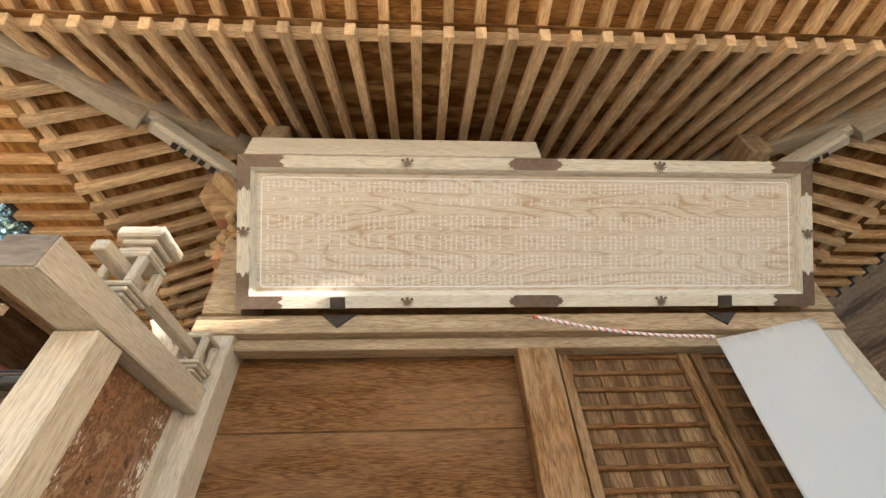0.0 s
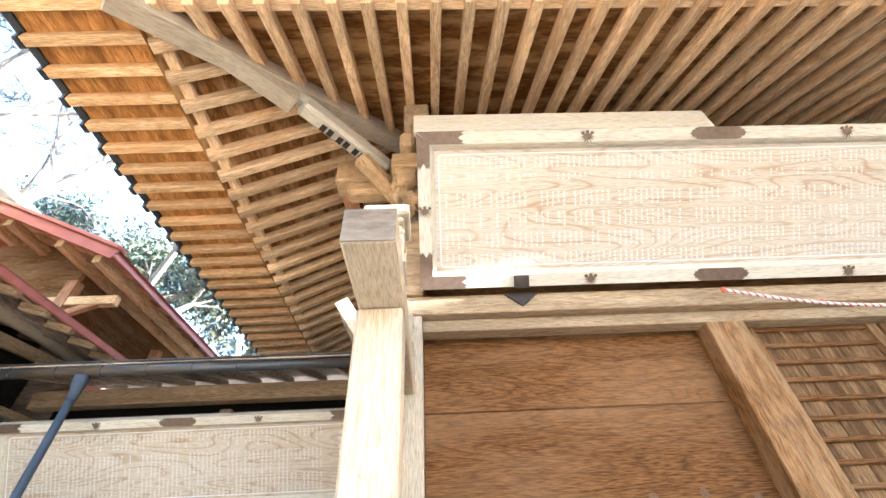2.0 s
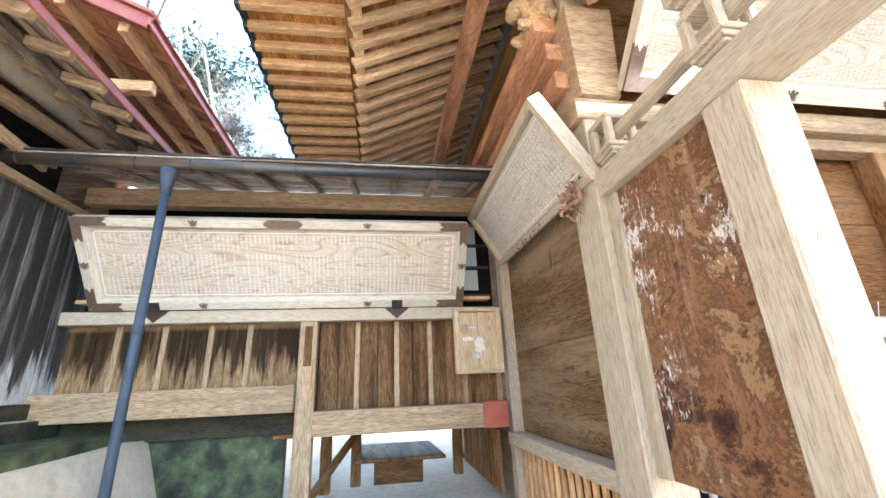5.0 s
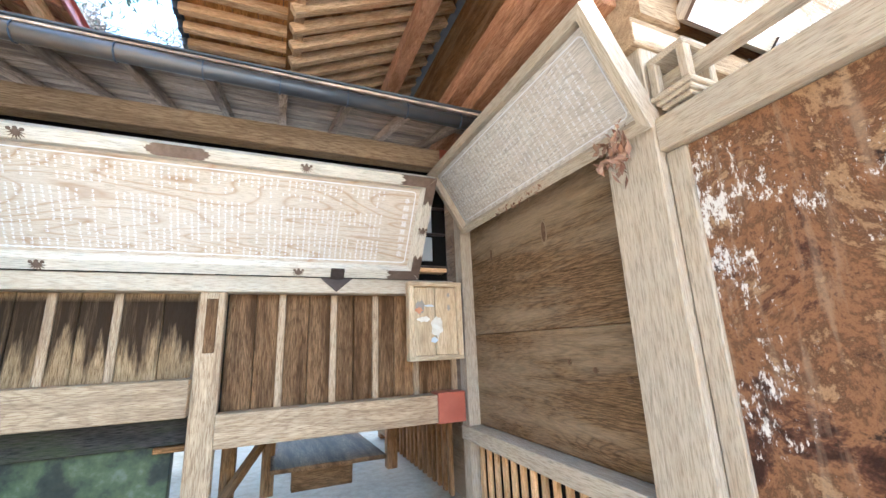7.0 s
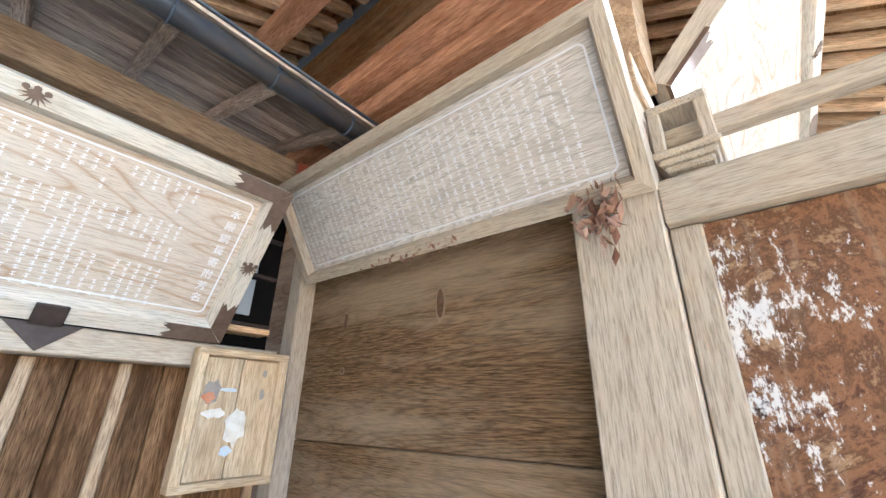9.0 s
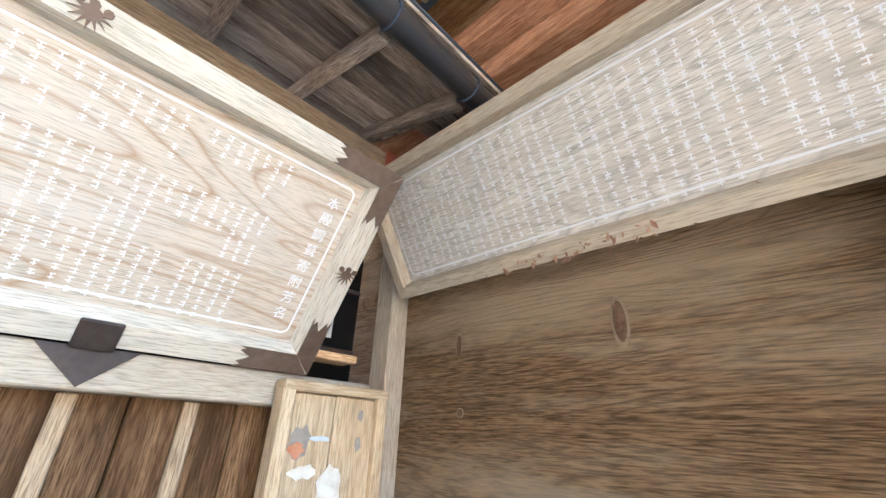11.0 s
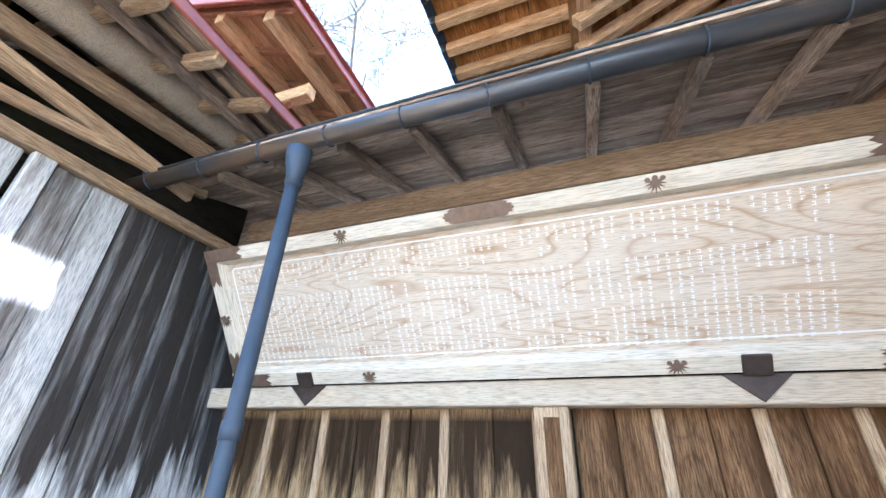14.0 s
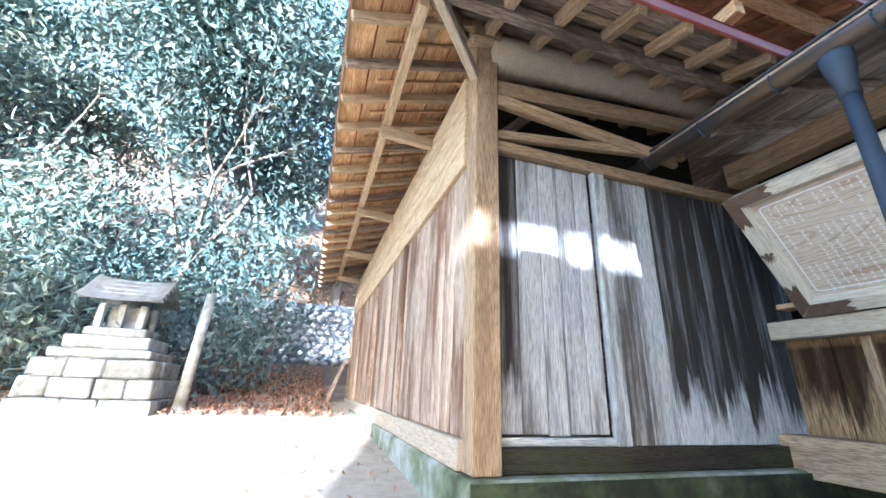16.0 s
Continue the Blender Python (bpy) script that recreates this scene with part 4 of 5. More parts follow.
slab("corridor_post", (-3.98, 4.92, 0.0), (-3.80, 5.045, 1.812), CEDAR, cor, "", "z")
slab("post_inset", (-3.93, 4.912, 1.35), (-3.85, 4.925, 1.76), PLANK, cor, "", "z")
slab("lower_beam", (-6.4, 4.83, 0.916), (-3.98, 5.04, 1.173), CEDAR, cor)
slab("lower_beam", (-3.80, 4.88, 0.675), (-2.04, 5.04, 0.91), CEDAR, cor)
slab("beam_end", (-2.04, 4.87, 0.665), (-1.77, 5.05, 0.925), REDROOF, cor, "red painted beam end")
# black sheet: the dark interior behind the panes is put into its colour
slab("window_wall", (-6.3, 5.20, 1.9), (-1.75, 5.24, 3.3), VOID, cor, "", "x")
slab("transom_post", (-4.06, 5.0, 1.9), (-3.92, 5.12, 3.05), CEDAR, cor, "", "z")
win = thing("window_1", -3.9, 5.17, 2.1, "row of small-paned frosted windows in dark sashes", "window", kind="structure")
for i in range(16):
    x = -6.25 + i * 0.29
    if x + 0.26 > -1.8:
        break
    for z in (2.20, 2.50, 2.78):
        slab("pane", (x + 0.015, 5.175, z), (x + 0.265, 5.185, z + 0.255), GLASS_W, win, "", "x", 0)
    slab("glazing_bar", (x - 0.02, 5.14, 2.14), (x + 0.015, 5.198, 3.06), SASH, win, "", "z")
for z in (2.12, 2.475, 2.765, 3.04):
    slab("glazing_bar", (-6.25, 5.145, z), (-1.78, 5.195, z + 0.025), SASH, win)
slab("sill", (-6.3, 5.05, 2.06), (-1.82, 5.19, 2.10), ORANGE, cor, "orange wooden sill")
for x in [-2.04 - 0.476 * i for i in range(9)]:
    bar("corridor_rafter", (x, 4.17, 3.185), (x, 5.6, 3.642), 0.06, 0.075, OLDROOF, cor)
for i in range(10):
    y = 4.10 + i * 0.155
    part("roof_board", bar_mesh(4.36, 0.158, 0.016, OLDROOF, 0.002), OLDROOF, cor, "", along(site((-6.4, y, 3.225 + 0.32 * (y - 4.1))), site((-1.78, y, 3.225 + 0.32 * (y - 4.1))), (0, -0.305, 0.952)))
bar("roof_sheet", (-4.09, 4.02, 3.225), (-4.09, 6.6, 4.05), 4.40, 0.018, ROOFEDGE, cor, "dark sheet roof")
# added dark wall; its colour carries the shade under the corridor
slab("under_wall", (-6.3, 5.15, 0.0), (-4.1, 5.25, 0.87), DAMP, cor, "dark mossy footing standing in for shade below the corridor", "x")
slab("floor_boards", (-4.2, 5.04, 0.66), (-1.75, 6.3, 0.70), DARKWOOD, cor, "", "x")
for x, y in ((-3.75, 5.7), (-3.42, 5.95), (-2.1, 6.2)):
    slab("under_post", (x - 0.06, y - 0.06, 0.0), (x + 0.06, y + 0.06, 0.66), DARKWOOD, cor, "", "z")
bar("under_brace", (-3.85, 5.4, 0.05), (-3.4, 5.9, 0.6), 0.05, 0.08, DARKWOOD, cor)
tagged(bar("leaning_board", (-2.9, 5.3, 0.36), (-2.9, 6.9, 0.30), 0.95, 0.035, PLANK), "dark plank table board lying under the corridor", "board", kind="structure")
slab("board_trestle", (-3.2, 5.9, 0.0), (-2.6, 6.0, 0.30), PLANK)
tagged(bpy.data.objects["board_trestle"], "low plank trestle under the corridor", "trestle", kind="structure")
for i in range(14):
    y = 5.1 + i * 0.14
    slab("under_slat", (-1.85, y, 0.0), (-1.81, y + 0.05, 0.62), DARKWOOD, cor, "", "z")

gutter = thing("gutter", -4.0, 4.01, 3.05, "blue-black half-round metal gutter with wire hangers", "gutter", kind="structure")
G0, G1 = Vector((-6.24, 3.995, 3.285)), Vector((-1.86, 4.06, 3.295))
part("gutter_trough", tube_bm([G0, G0.lerp(G1, 0.5), G1], 0.052, 14), GUTTER, gutter, "", smooth=True)
for i in range(10):
    c = G0.lerp(G1, 0.04 + 0.1 * i)
    part("hanger", tube_bm([(c.x, c.y + 0.056 * math.cos(a), c.z + 0.056 * math.sin(a)) for a in [math.pi * (0.75 + 1.3 * k / 10) for k in range(11)]], 0.005, 5), PIPE, gutter)
pipe = thing("downpipe", -4.93, 4.03, 0.0, "grey plastic downpipe under the gutter outlet", "downpipe", kind="structure")
part("pipe", tube_bm([(-4.93, 4.03, 0.0), (-4.93, 4.03, 3.03)], 0.036, 14), PIPE, pipe, "", smooth=True)
part("collar", tube_bm([(-4.93, 4.03, 3.0), (-4.93, 4.03, 3.07), (-4.93, 4.025, 3.16), (-4.93, 4.02, 3.24)], [0.043, 0.044, 0.062, 0.068], 14), PIPE, pipe, "", smooth=True)
part("collar", tube_bm([(-4.93, 4.03, 1.82), (-4.93, 4.03, 1.89)], 0.041, 14), PIPE, pipe, "", smooth=True)
tagged(part("roof_litter", litter_bm(260, lambda r: Vector((r.uniform(-5.9, -1.9), 4.03 + abs(r.gauss(0, 0.06)), 3.375 + 0.02 * (r.random()))), 16, 0.03), LITTER), "dry leaves lying along the corridor eave", "leaves", kind="stuff")

ANNEX[0] = False
board = thing("notice_board", -2.085, 4.82, 1.45, "pale wooden framed notice board with faded picture remains", "board")
slab("panel", (-2.29, 4.805, 1.49), (-2.087, 4.84, 2.08), PALE, board, "", "z")
slab("panel", (-2.082, 4.805, 1.49), (-1.88, 4.84, 2.08), PALE, board, "", "z")
for a, b in (((-2.337, 4.775, 1.453), (-2.285, 4.86, 2.12)), ((-1.885, 4.775, 1.453), (-1.833, 4.86, 2.12))):
    slab("frame_stile", a, b, PALE, board, "", "z")
for z in (1.451, 2.083):
    slab("frame_rail", (-2.337, 4.772, z), (-1.833, 4.858, z + 0.04), PALE, board)
FADED = mottled("faded_print", [(0.35, (0.55, 0.45, 0.32)), (0.5, (0.66, 0.62, 0.54)), (0.62, (0.42, 0.22, 0.14)), (0.75, (0.30, 0.24, 0.2))], 14, 0.85)
PALEBLUE = mottled("faded_blue_print", [(0.3, (0.42, 0.50, 0.58)), (0.7, (0.60, 0.64, 0.66))], 25, 0.85)
CHALK = mottled("flaking_white_paper", [(0.35, (0.56, 0.50, 0.40)), (0.55, (0.74, 0.71, 0.64))], 22, 0.9)
RUST = mottled("faded_orange_print", [(0.3, (0.42, 0.15, 0.07)), (0.7, (0.60, 0.30, 0.17))], 25, 0.85)
GREYINK = mottled("grey_print", [(0.3, (0.20, 0.18, 0.16)), (0.7, (0.38, 0.34, 0.29))], 30, 0.85)


def scrap(x, z, w, h, material, label, seed, depth):
    """A torn scrap of print left on the board."""
    rng = random.Random(seed)
    pts = [(x + 0.5 * w * math.cos(a) * rng.uniform(0.65, 1.15), z + 0.5 * h * math.sin(a) * rng.uniform(0.65, 1.15)) for a in [2 * math.pi * k / 16 for k in range(16)]]
    part("torn_picture", prism_bm(pts, 0, 0.002), material, board, label, Matrix.Translation((0, 4.805 - depth, 0)) @ pose(0, 0, 0, 90, 0, 0))


scrap(-2.225, 1.90, 0.10, 0.14, GREYINK, "torn grey print", 1, 0.000)
scrap(-2.235, 1.875, 0.07, 0.06, RUST, "torn orange print", 2, 0.003)
scrap(-2.14, 1.915, 0.10, 0.022, PALEBLUE, "faded blue strip", 3, 0.003)
scrap(-2.19, 1.80, 0.13, 0.055, CHALK, "torn white paper", 4, 0.002)
scrap(-2.08, 1.73, 0.12, 0.20, CHALK, "torn white paper", 5, 0.004)
scrap(-2.10, 1.62, 0.07, 0.05, PALEBLUE, "faded blue print", 6, 0.007)
scrap(-1.955, 2.01, 0.03, 0.05, GREYINK, "grey printed mark", 7, 0.001)
scrap(-1.955, 1.90, 0.035, 0.06, GREYINK, "grey printed mark", 8, 0.001)

# ---- storehouse ----
ANNEX[0] = True
shed = thing("storehouse", -9.0, 3.9, 0.7, "old plank storehouse with sliding doors and a hipped tin roof", "storehouse", kind="structure")
SX, SY, SW = -6.33, 2.60, -13.6
slab("sill_beam", (SX - 0.12, SY, 0.97), (SX + 0.05, 5.3, 1.10), BEAM_SHADE, shed, "", "y")
slab("foundation", (SW, SY - 0.05, 0.3), (SX + 0.14, 5.3, 0.965), CONCRETE, shed, "mossy concrete footing", "x", 0.02)
slab("footing_face", (SX + 0.142, SY - 0.04, 0.3), (SX + 0.152, 5.3, 0.955), DAMP, shed, "black damp footing face", "y", 0)
slab("ledge", (SX + 0.153, SY + 0.3, 0.2), (SX + 0.75, 5.3, 0.80), DAMP, shed, "stained concrete ledge", "y", 0.02)
slab("corner_post", (SX - 0.08, SY - 0.005, 0.97), (SX + 0.08, SY + 0.155, 3.76), CEDAR, shed, "", "z")
slab("post_cap", (SX - 0.12, SY - 0.06, 3.76), (SX + 0.16, SY + 0.16, 3.98), CEDAR, shed, "", "y", 0.02)
CUTS = [2.76, 2.92, 3.08, 3.22, 3.36, 3.48]
for a, b in zip(CUTS, CUTS[1:]):
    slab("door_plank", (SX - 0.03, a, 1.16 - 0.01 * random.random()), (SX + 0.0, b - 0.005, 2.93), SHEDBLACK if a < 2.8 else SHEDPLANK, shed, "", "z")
slab("door_stile", (SX - 0.02, 3.50, 1.10), (SX + 0.035, 3.60, 2.95), SHEDPLANK, shed, "", "z")
CUTS = [3.61, 3.80, 4.0, 4.2, 4.42, 4.63, 4.86, 5.1, 5.3]
for a, b in zip(CUTS, CUTS[1:]):
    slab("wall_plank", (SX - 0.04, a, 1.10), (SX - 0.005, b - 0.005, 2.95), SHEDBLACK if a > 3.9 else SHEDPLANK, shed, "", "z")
slab("door_head", (SX - 0.05, SY + 0.155, 2.935), (SX + 0.05, 5.3, 3.02), CEDAR, shed, "", "y")
slab("door_sill", (SX - 0.03, SY + 0.155, 1.10), (SX + 0.02, 3.5, 1.145), SHEDPLANK, shed, "", "y")
# black sheet standing for the shade inside the open gable
slab("upper_wall", (SX - 0.7, SY + 0.1, 2.9), (SX - 0.65, 5.3, 4.4), BEAM_SHADE, shed, "", "y")
def log_bm(p0, p1, r0, r1, seed):
    pts, rad = [], []
    for k in range(13):
        f = k / 12
        p = Vector(p0).lerp(Vector(p1), f)
        p.z += 0.06 * math.sin(math.pi * f) + 0.015 * noise.noise(Vector((f * 4, seed, 0)))
        pts.append(p)
        rad.append((r0 + (r1 - r0) * f) * (1 + 0.12 * noise.noise(Vector((f * 6, 0, seed)))))
    return tube_bm(pts, rad, 10)
part("tie_beam", log_bm(site((SX, 2.70, 3.78)), site((SX, 5.3, 3.92)), 0.15, 0.13, 1), GREYWOOD, shed, "thick bowed tie beam", smooth=True)
bar("brace", (SX, 2.72, 3.48), (SX, 5.0, 3.68), 0.06, 0.13, CEDAR, shed)
bar("brace", (SX + 0.04, 2.72, 3.36), (SX + 0.04, 4.3, 3.20), 0.05, 0.10, CEDAR, shed)
bar("brace", (SX + 0.03, 2.72, 3.06), (SX + 0.03, 4.4, 3.28), 0.05, 0.065, CEDAR, shed)
bar("brace", (SX - 0.3, 2.75, 3.1), (SX - 0.3, 3.3, 3.7), 0.05, 0.08, OLDROOF, shed)
xs = []
x = SW
while x < SX - 0.1:
    xs.append(x)
    x += random.uniform(0.2, 0.27)
xs.append(SX - 0.08)
for a, b in zip(xs, xs[1:]):
    slab("side_plank", (a, SY + 0.0, 1.13), (b - 0.006, SY + 0.03, 2.84), SHEDWARM, shed, "", "z")
for x in (-8.2, -10.1, -12.0, -13.5):
    slab("side_post", (x - 0.05, SY - 0.035, 1.13), (x + 0.05, SY, 2.84), SHEDWARM, shed, "", "z")
for z0, z1 in ((2.845, 3.08), (3.085, 3.32), (3.325, 3.60)):
    slab("frieze_board", (SW, SY - 0.03, z0), (SX - 0.082, SY + 0.03, z1), PALE, shed, "pale frieze board", "x")
slab("side_sill", (SW, SY - 0.035, 0.97), (SX - 0.082, SY + 0.06, 1.125), GREYWOOD, shed, "", "x")
bar("leaning_slab", (SW + 0.3, SY - 0.5, 0.75), (SW + 0.3, SY - 0.12, 1.9), 0.6, 0.05, OLDROOF, shed, "board leaning on the wall")
ER, ES, EZ, RP = 0.80, 0.86, 3.66, 0.30
for i in range(int((SX + ER - SW + 0.6) / 0.42)):
    x = SW - 0.6 + i * 0.42
    bar("eave_rafter", (x, SY - ES, EZ), (x, SY + 0.6, EZ + RP * (ES + 0.6)), 0.05, 0.07, PALE if i % 3 else OLDROOF, shed)
    for k in (0.25, 0.45):
        bar("roof_lath", (x + 0.16, SY - ES + k, EZ + 0.05 + RP * k), (x + 0.16, SY - ES + k + 0.6, EZ + 0.05 + RP * (k + 0.6)), 0.025, 0.025, ORANGE, shed)
for k in range(8):
    d = k * 0.19 + 0.08
    bar("roof_board", (SW - 0.6, SY - ES + d, EZ + 0.075 + RP * d), (SX + ER - d, SY - ES + d, EZ + 0.075 + RP * d), 0.185, 0.012, ORANGE, shed, up=(0, -0.287, 0.958))
bar("eave_purlin", (SW - 0.5, SY - 0.45, 3.69), (SX + 0.35, SY - 0.45, 3.69), 0.07, 0.08, PALE, shed)
for x in (-7.3, -9.2, -11.1, -13.0):
    bar("eave_bracket", (x, SY, 3.56), (x, SY - 0.5, 3.60), 0.06, 0.10, PALE, shed)
for i in range(9):
    y = SY - 0.3 + i * 0.36
    bar("eave_rafter", (SX + ER, y, EZ), (SX - 0.7, y, EZ + RP * (ER + 0.7)), 0.07, 0.08, CEDAR, shed)
for k in range(8):
    d = k * 0.19 + 0.08
    bar("roof_board", (SX + ER - d, SY - ES + d, EZ + 0.075 + RP * d), (SX + ER - d, 5.5, EZ + 0.075 + RP * d), 0.182, 0.012, OLDROOF, shed, up=(0.287, 0, 0.958))
for y in (3.1, 3.9, 4.6):
    bar("roof_lath", (SX + ER - 0.25, y, EZ + 0.05 + RP * 0.25), (SX + ER - 0.25, y + 0.9, EZ + 0.06 + RP * 0.25), 0.05, 0.03, CEDAR, shed)
bar("outer_purlin", (SX + 0.42, SY - 0.5, 3.74), (SX + 0.42, 5.4, 3.74), 0.08, 0.09, OLDROOF, shed)
bar("fascia", (SX + ER + 0.01, SY - ES, EZ + 0.06), (SX + ER + 0.01, 5.5, EZ + 0.06), 0.025, 0.09, REDROOF, shed, "dark red metal fascia")
bar("fascia", (SW - 0.6, SY - ES - 0.01, EZ + 0.06), (SX + ER, SY - ES - 0.01, EZ + 0.06), 0.025, 0.05, CEDAR, shed)
bar("hip_rafter", (SX + ER, SY - ES + 0.05, EZ - 0.01), (SX - 0.75, SY + 0.65, EZ + RP * 1.52), 0.08, 0.12, CEDAR, shed)
bar("hip_strut", (SX + 0.45, SY - 0.42, 3.72), (SX + 0.05, SY + 0.0, 3.50), 0.06, 0.08, GREYWOOD, shed)
def shed_roof_bm():
    bm = bmesh.new()
    z = EZ + 0.10
    x1, y0, r = SX + ER + 0.03, SY - ES - 0.03, 2.2
    pts = [(SW - 0.65, y0, z), (x1, y0, z), (x1, 5.5, z), (x1 - r, 5.5, z + RP * r), (x1 - r, y0 + r, z + RP * r), (SW - 0.65, y0 + r, z + RP * r)]
    v = [bm.verts.new(site(p)) for p in pts]
    bm.faces.new((v[0], v[1], v[4], v[5]))
    bm.faces.new((v[1], v[2], v[3], v[4]))
    bmesh.ops.solidify(bm, geom=bm.faces[:], thickness=-0.015)
    return bm
part("roof_sheet", shed_roof_bm(), REDROOF, shed, "red tin roof sheets")
slab("rear_wall", (SW, 5.3, 0.5), (SX - 0.04, 5.35, 4.3), OLDROOF, shed, "", "x")
slab("end_wall", (SW - 0.05, SY, 0.5), (SW, 5.35, 4.3), OLDROOF, shed, "", "y")

# ---- building with a red gable roof behind ----
red = thing("red_roofed_building", -7.5, 6.5, 0.7, "timber building with a red metal gable roof and open verge", "building", kind="structure")
RX, RY, RZ, RS = -5.47, 3.95, 4.68, 0.46       # eave line, verge, eave height, slope
def red_pt(d, y, lift=0.0):
    return (RX - d, y, RZ + RS * d + lift)
bar("fascia", red_pt(0, RY - 0.02, 0.0), red_pt(0, 9.5, 0.0), 0.03, 0.10, REDROOF, red, "red metal eave fascia")
bar("barge_board", red_pt(-0.02, RY, 0.0), red_pt(2.9, RY, 0.0), 0.03, 0.16, REDROOF, red, "red painted barge board")
bar("verge_cap", red_pt(-0.04, RY + 0.03, 0.10), red_pt(2.9, RY + 0.03, 0.10), 0.16, 0.05, REDROOF, red, "red metal verge cap")
for k in range(16):
    d = 0.1 + 0.18 * k
    bar("roof_board", red_pt(d, RY + 0.04, 0.045), red_pt(d, 9.5, 0.045), 0.175, 0.012, ORANGE, red, up=(0.42, 0, 0.91))
for i in range(14):
    y = RY + 0.12 + 0.4 * i
    bar("rafter", red_pt(0.02, y, -0.01), red_pt(2.9, y, -0.01), 0.05, 0.08, REDWOOD, red)
for d in (0.3, 0.95, 1.9, 2.8):
    bar("purlin", red_pt(d, RY + 0.1, -0.11), red_pt(d, 9.5, -0.11), 0.10, 0.12, ORANGE, red)
for y in (4.6, 6.6, 8.6):
    slab("post", (RX - 1.05, y - 0.07, 4.15), (RX - 0.9, y + 0.07, 4.75), REDWOOD, red, "", "z")
    bar("tie", (RX - 0.25, y, 4.42), (RX - 2.9, y, 4.42), 0.10, 0.13, ORANGE, red)
    bar("strut", (RX - 0.95, y, 4.2), (RX - 0.3, y, 4.47), 0.07, 0.09, REDWOOD, red)
slab("wall", (RX - 1.1, 4.7, 4.2), (RX - 1.04, 9.5, 5.0), DARKWOOD, red, "", "y")
slab("wall", (RX - 4.5, 4.7, 4.35), (RX - 1.1, 4.76, 5.6), DARKWOOD, red, "", "x")
def red_sheet_bm():
    bm = bmesh.new()
    v = [bm.verts.new(site(p)) for p in (red_pt(-0.05, RY - 0.03, 0.07), red_pt(-0.05, 9.6, 0.07), red_pt(2.95, 9.6, 0.07), red_pt(2.95, RY - 0.03, 0.07))]
    w = [bm.verts.new(site(p)) for p in (red_pt(2.95, 9.6, 0.07), (RX - 5.9, 9.6, RZ), (RX - 5.9, RY - 0.03, RZ), red_pt(2.95, RY - 0.03, 0.07))]
    bm.faces.new(v), bm.faces.new(w)
    bmesh.ops.solidify(bm, geom=bm.faces[:], thickness=0.02)
    return bm
part("roof_sheet", red_sheet_bm(), REDROOF, red, "red painted roof sheets")
BLUE = mottled("pale_blue_sheet", [(0.3, (0.38, 0.50, 0.54)), (0.7, (0.55, 0.66, 0.69))], 3, 0.5)
hallb = thing("blue_roofed_building", -11.0, 6.5, 1.0, "far building with a pale blue sheet metal roof edge", "building", kind="structure")
bar("roof_edge", (-9.0, 2.5, 7.0), (-9.0, 8.0, 7.0), 0.12, 0.16, BLUE, hallb)
bar("roof_edge", (-9.06, 2.5, 6.8), (-9.06, 8.0, 6.8), 0.08, 0.10, SASH, hallb)
bar("roof_sheet", (-9.05, 5.25, 7.08), (-11.5, 5.25, 7.7), 5.5, 0.03, BLUE, hallb)
slab("wall", (-11.4, 2.9, 1.0), (-10.2, 7.6, 7.1), OLDROOF, hallb, "", "z")

# ---- small stone shrine on its plinth ----
ANNEX[0] = False
def stone(name, a, b, parent, bev=0.02, label=""):
    bm = box_bm((a[0], a[1] - 0.4, a[2] + 0.11), (b[0], b[1] - 0.4, b[2] + 0.11), bev)
    bmesh.ops.subdivide_edges(bm, edges=bm.edges[:], cuts=1)
    for v in bm.verts:
        v.co += Vector((noise.noise(v.co * 4), noise.noise(v.co * 4 + Vector((9, 0, 0))), noise.noise(v.co * 4 + Vector((0, 9, 0))))) * 0.015
    return part(name, bm, STONE, parent, label)


hok = thing("stone_shrine", -11.1, -0.9, 1.0, "small grey stone shrine with a tiled roof on a block plinth", "shrine")
X0, X1 = -11.8, -10.55
def course(z0, z1, y0, y1, x0, x1, n, m):
    for i in range(n):
        a, b = [y0 + (y1 - y0) * (f + (0 if f in (0, n) else 0.22 * math.sin(5 * f + 9 * z0))) / n for f in (i, i + 1)]
        stone("plinth_block", (x1 - 0.32, a, z0), (x1 + random.uniform(-0.03, 0.03), b - 0.012, z1 - random.uniform(0, 0.01)), hok)
    for i in range(m):
        a = x0 + (x1 - 0.33 - x0) * i / m
        stone("plinth_block", (a, y1 - 0.32, z0), (a + (x1 - 0.33 - x0) / m - 0.01, y1 + random.uniform(-0.02, 0.02), z1), hok)
        stone("plinth_block", (a, y0, z0), (a + (x1 - 0.33 - x0) / m - 0.01, y0 + 0.3, z1), hok)
course(0.90, 1.22, -1.28, 0.26, X0, X1 + 0.04, 3, 2)
course(1.225, 1.48, -1.25, 0.22, X0, X1, 4, 2)
course(1.485, 1.72, -1.22, 0.18, X0 + 0.03, X1 - 0.03, 3, 2)
stone("plinth_block", (X0 + 0.3, -0.95, 1.1), (X1 - 0.33, -0.1, 1.715), hok)
stone("step", (X0 + 0.08, -1.12, 1.725), (X1 - 0.12, 0.06, 1.85), hok)
stone("step", (X0 + 0.15, -1.02, 1.855), (X1 - 0.2, -0.02, 2.03), hok)
stone("step", (X0 + 0.3, -0.9, 2.035), (X1 - 0.35, -0.14, 2.16), hok)
for y in (-0.80, -0.54, -0.28):
    stone("pillar", (X1 - 0.52, y - 0.045, 2.165), (X1 - 0.43, y + 0.045, 2.5), hok, 0.01)
    stone("pillar", (X1 - 0.95, y - 0.045, 2.165), (X1 - 0.86, y + 0.045, 2.5), hok, 0.01)
stone("cell", (X1 - 0.92, -0.74, 2.165), (X1 - 0.60, -0.34, 2.49), hok, 0.01)
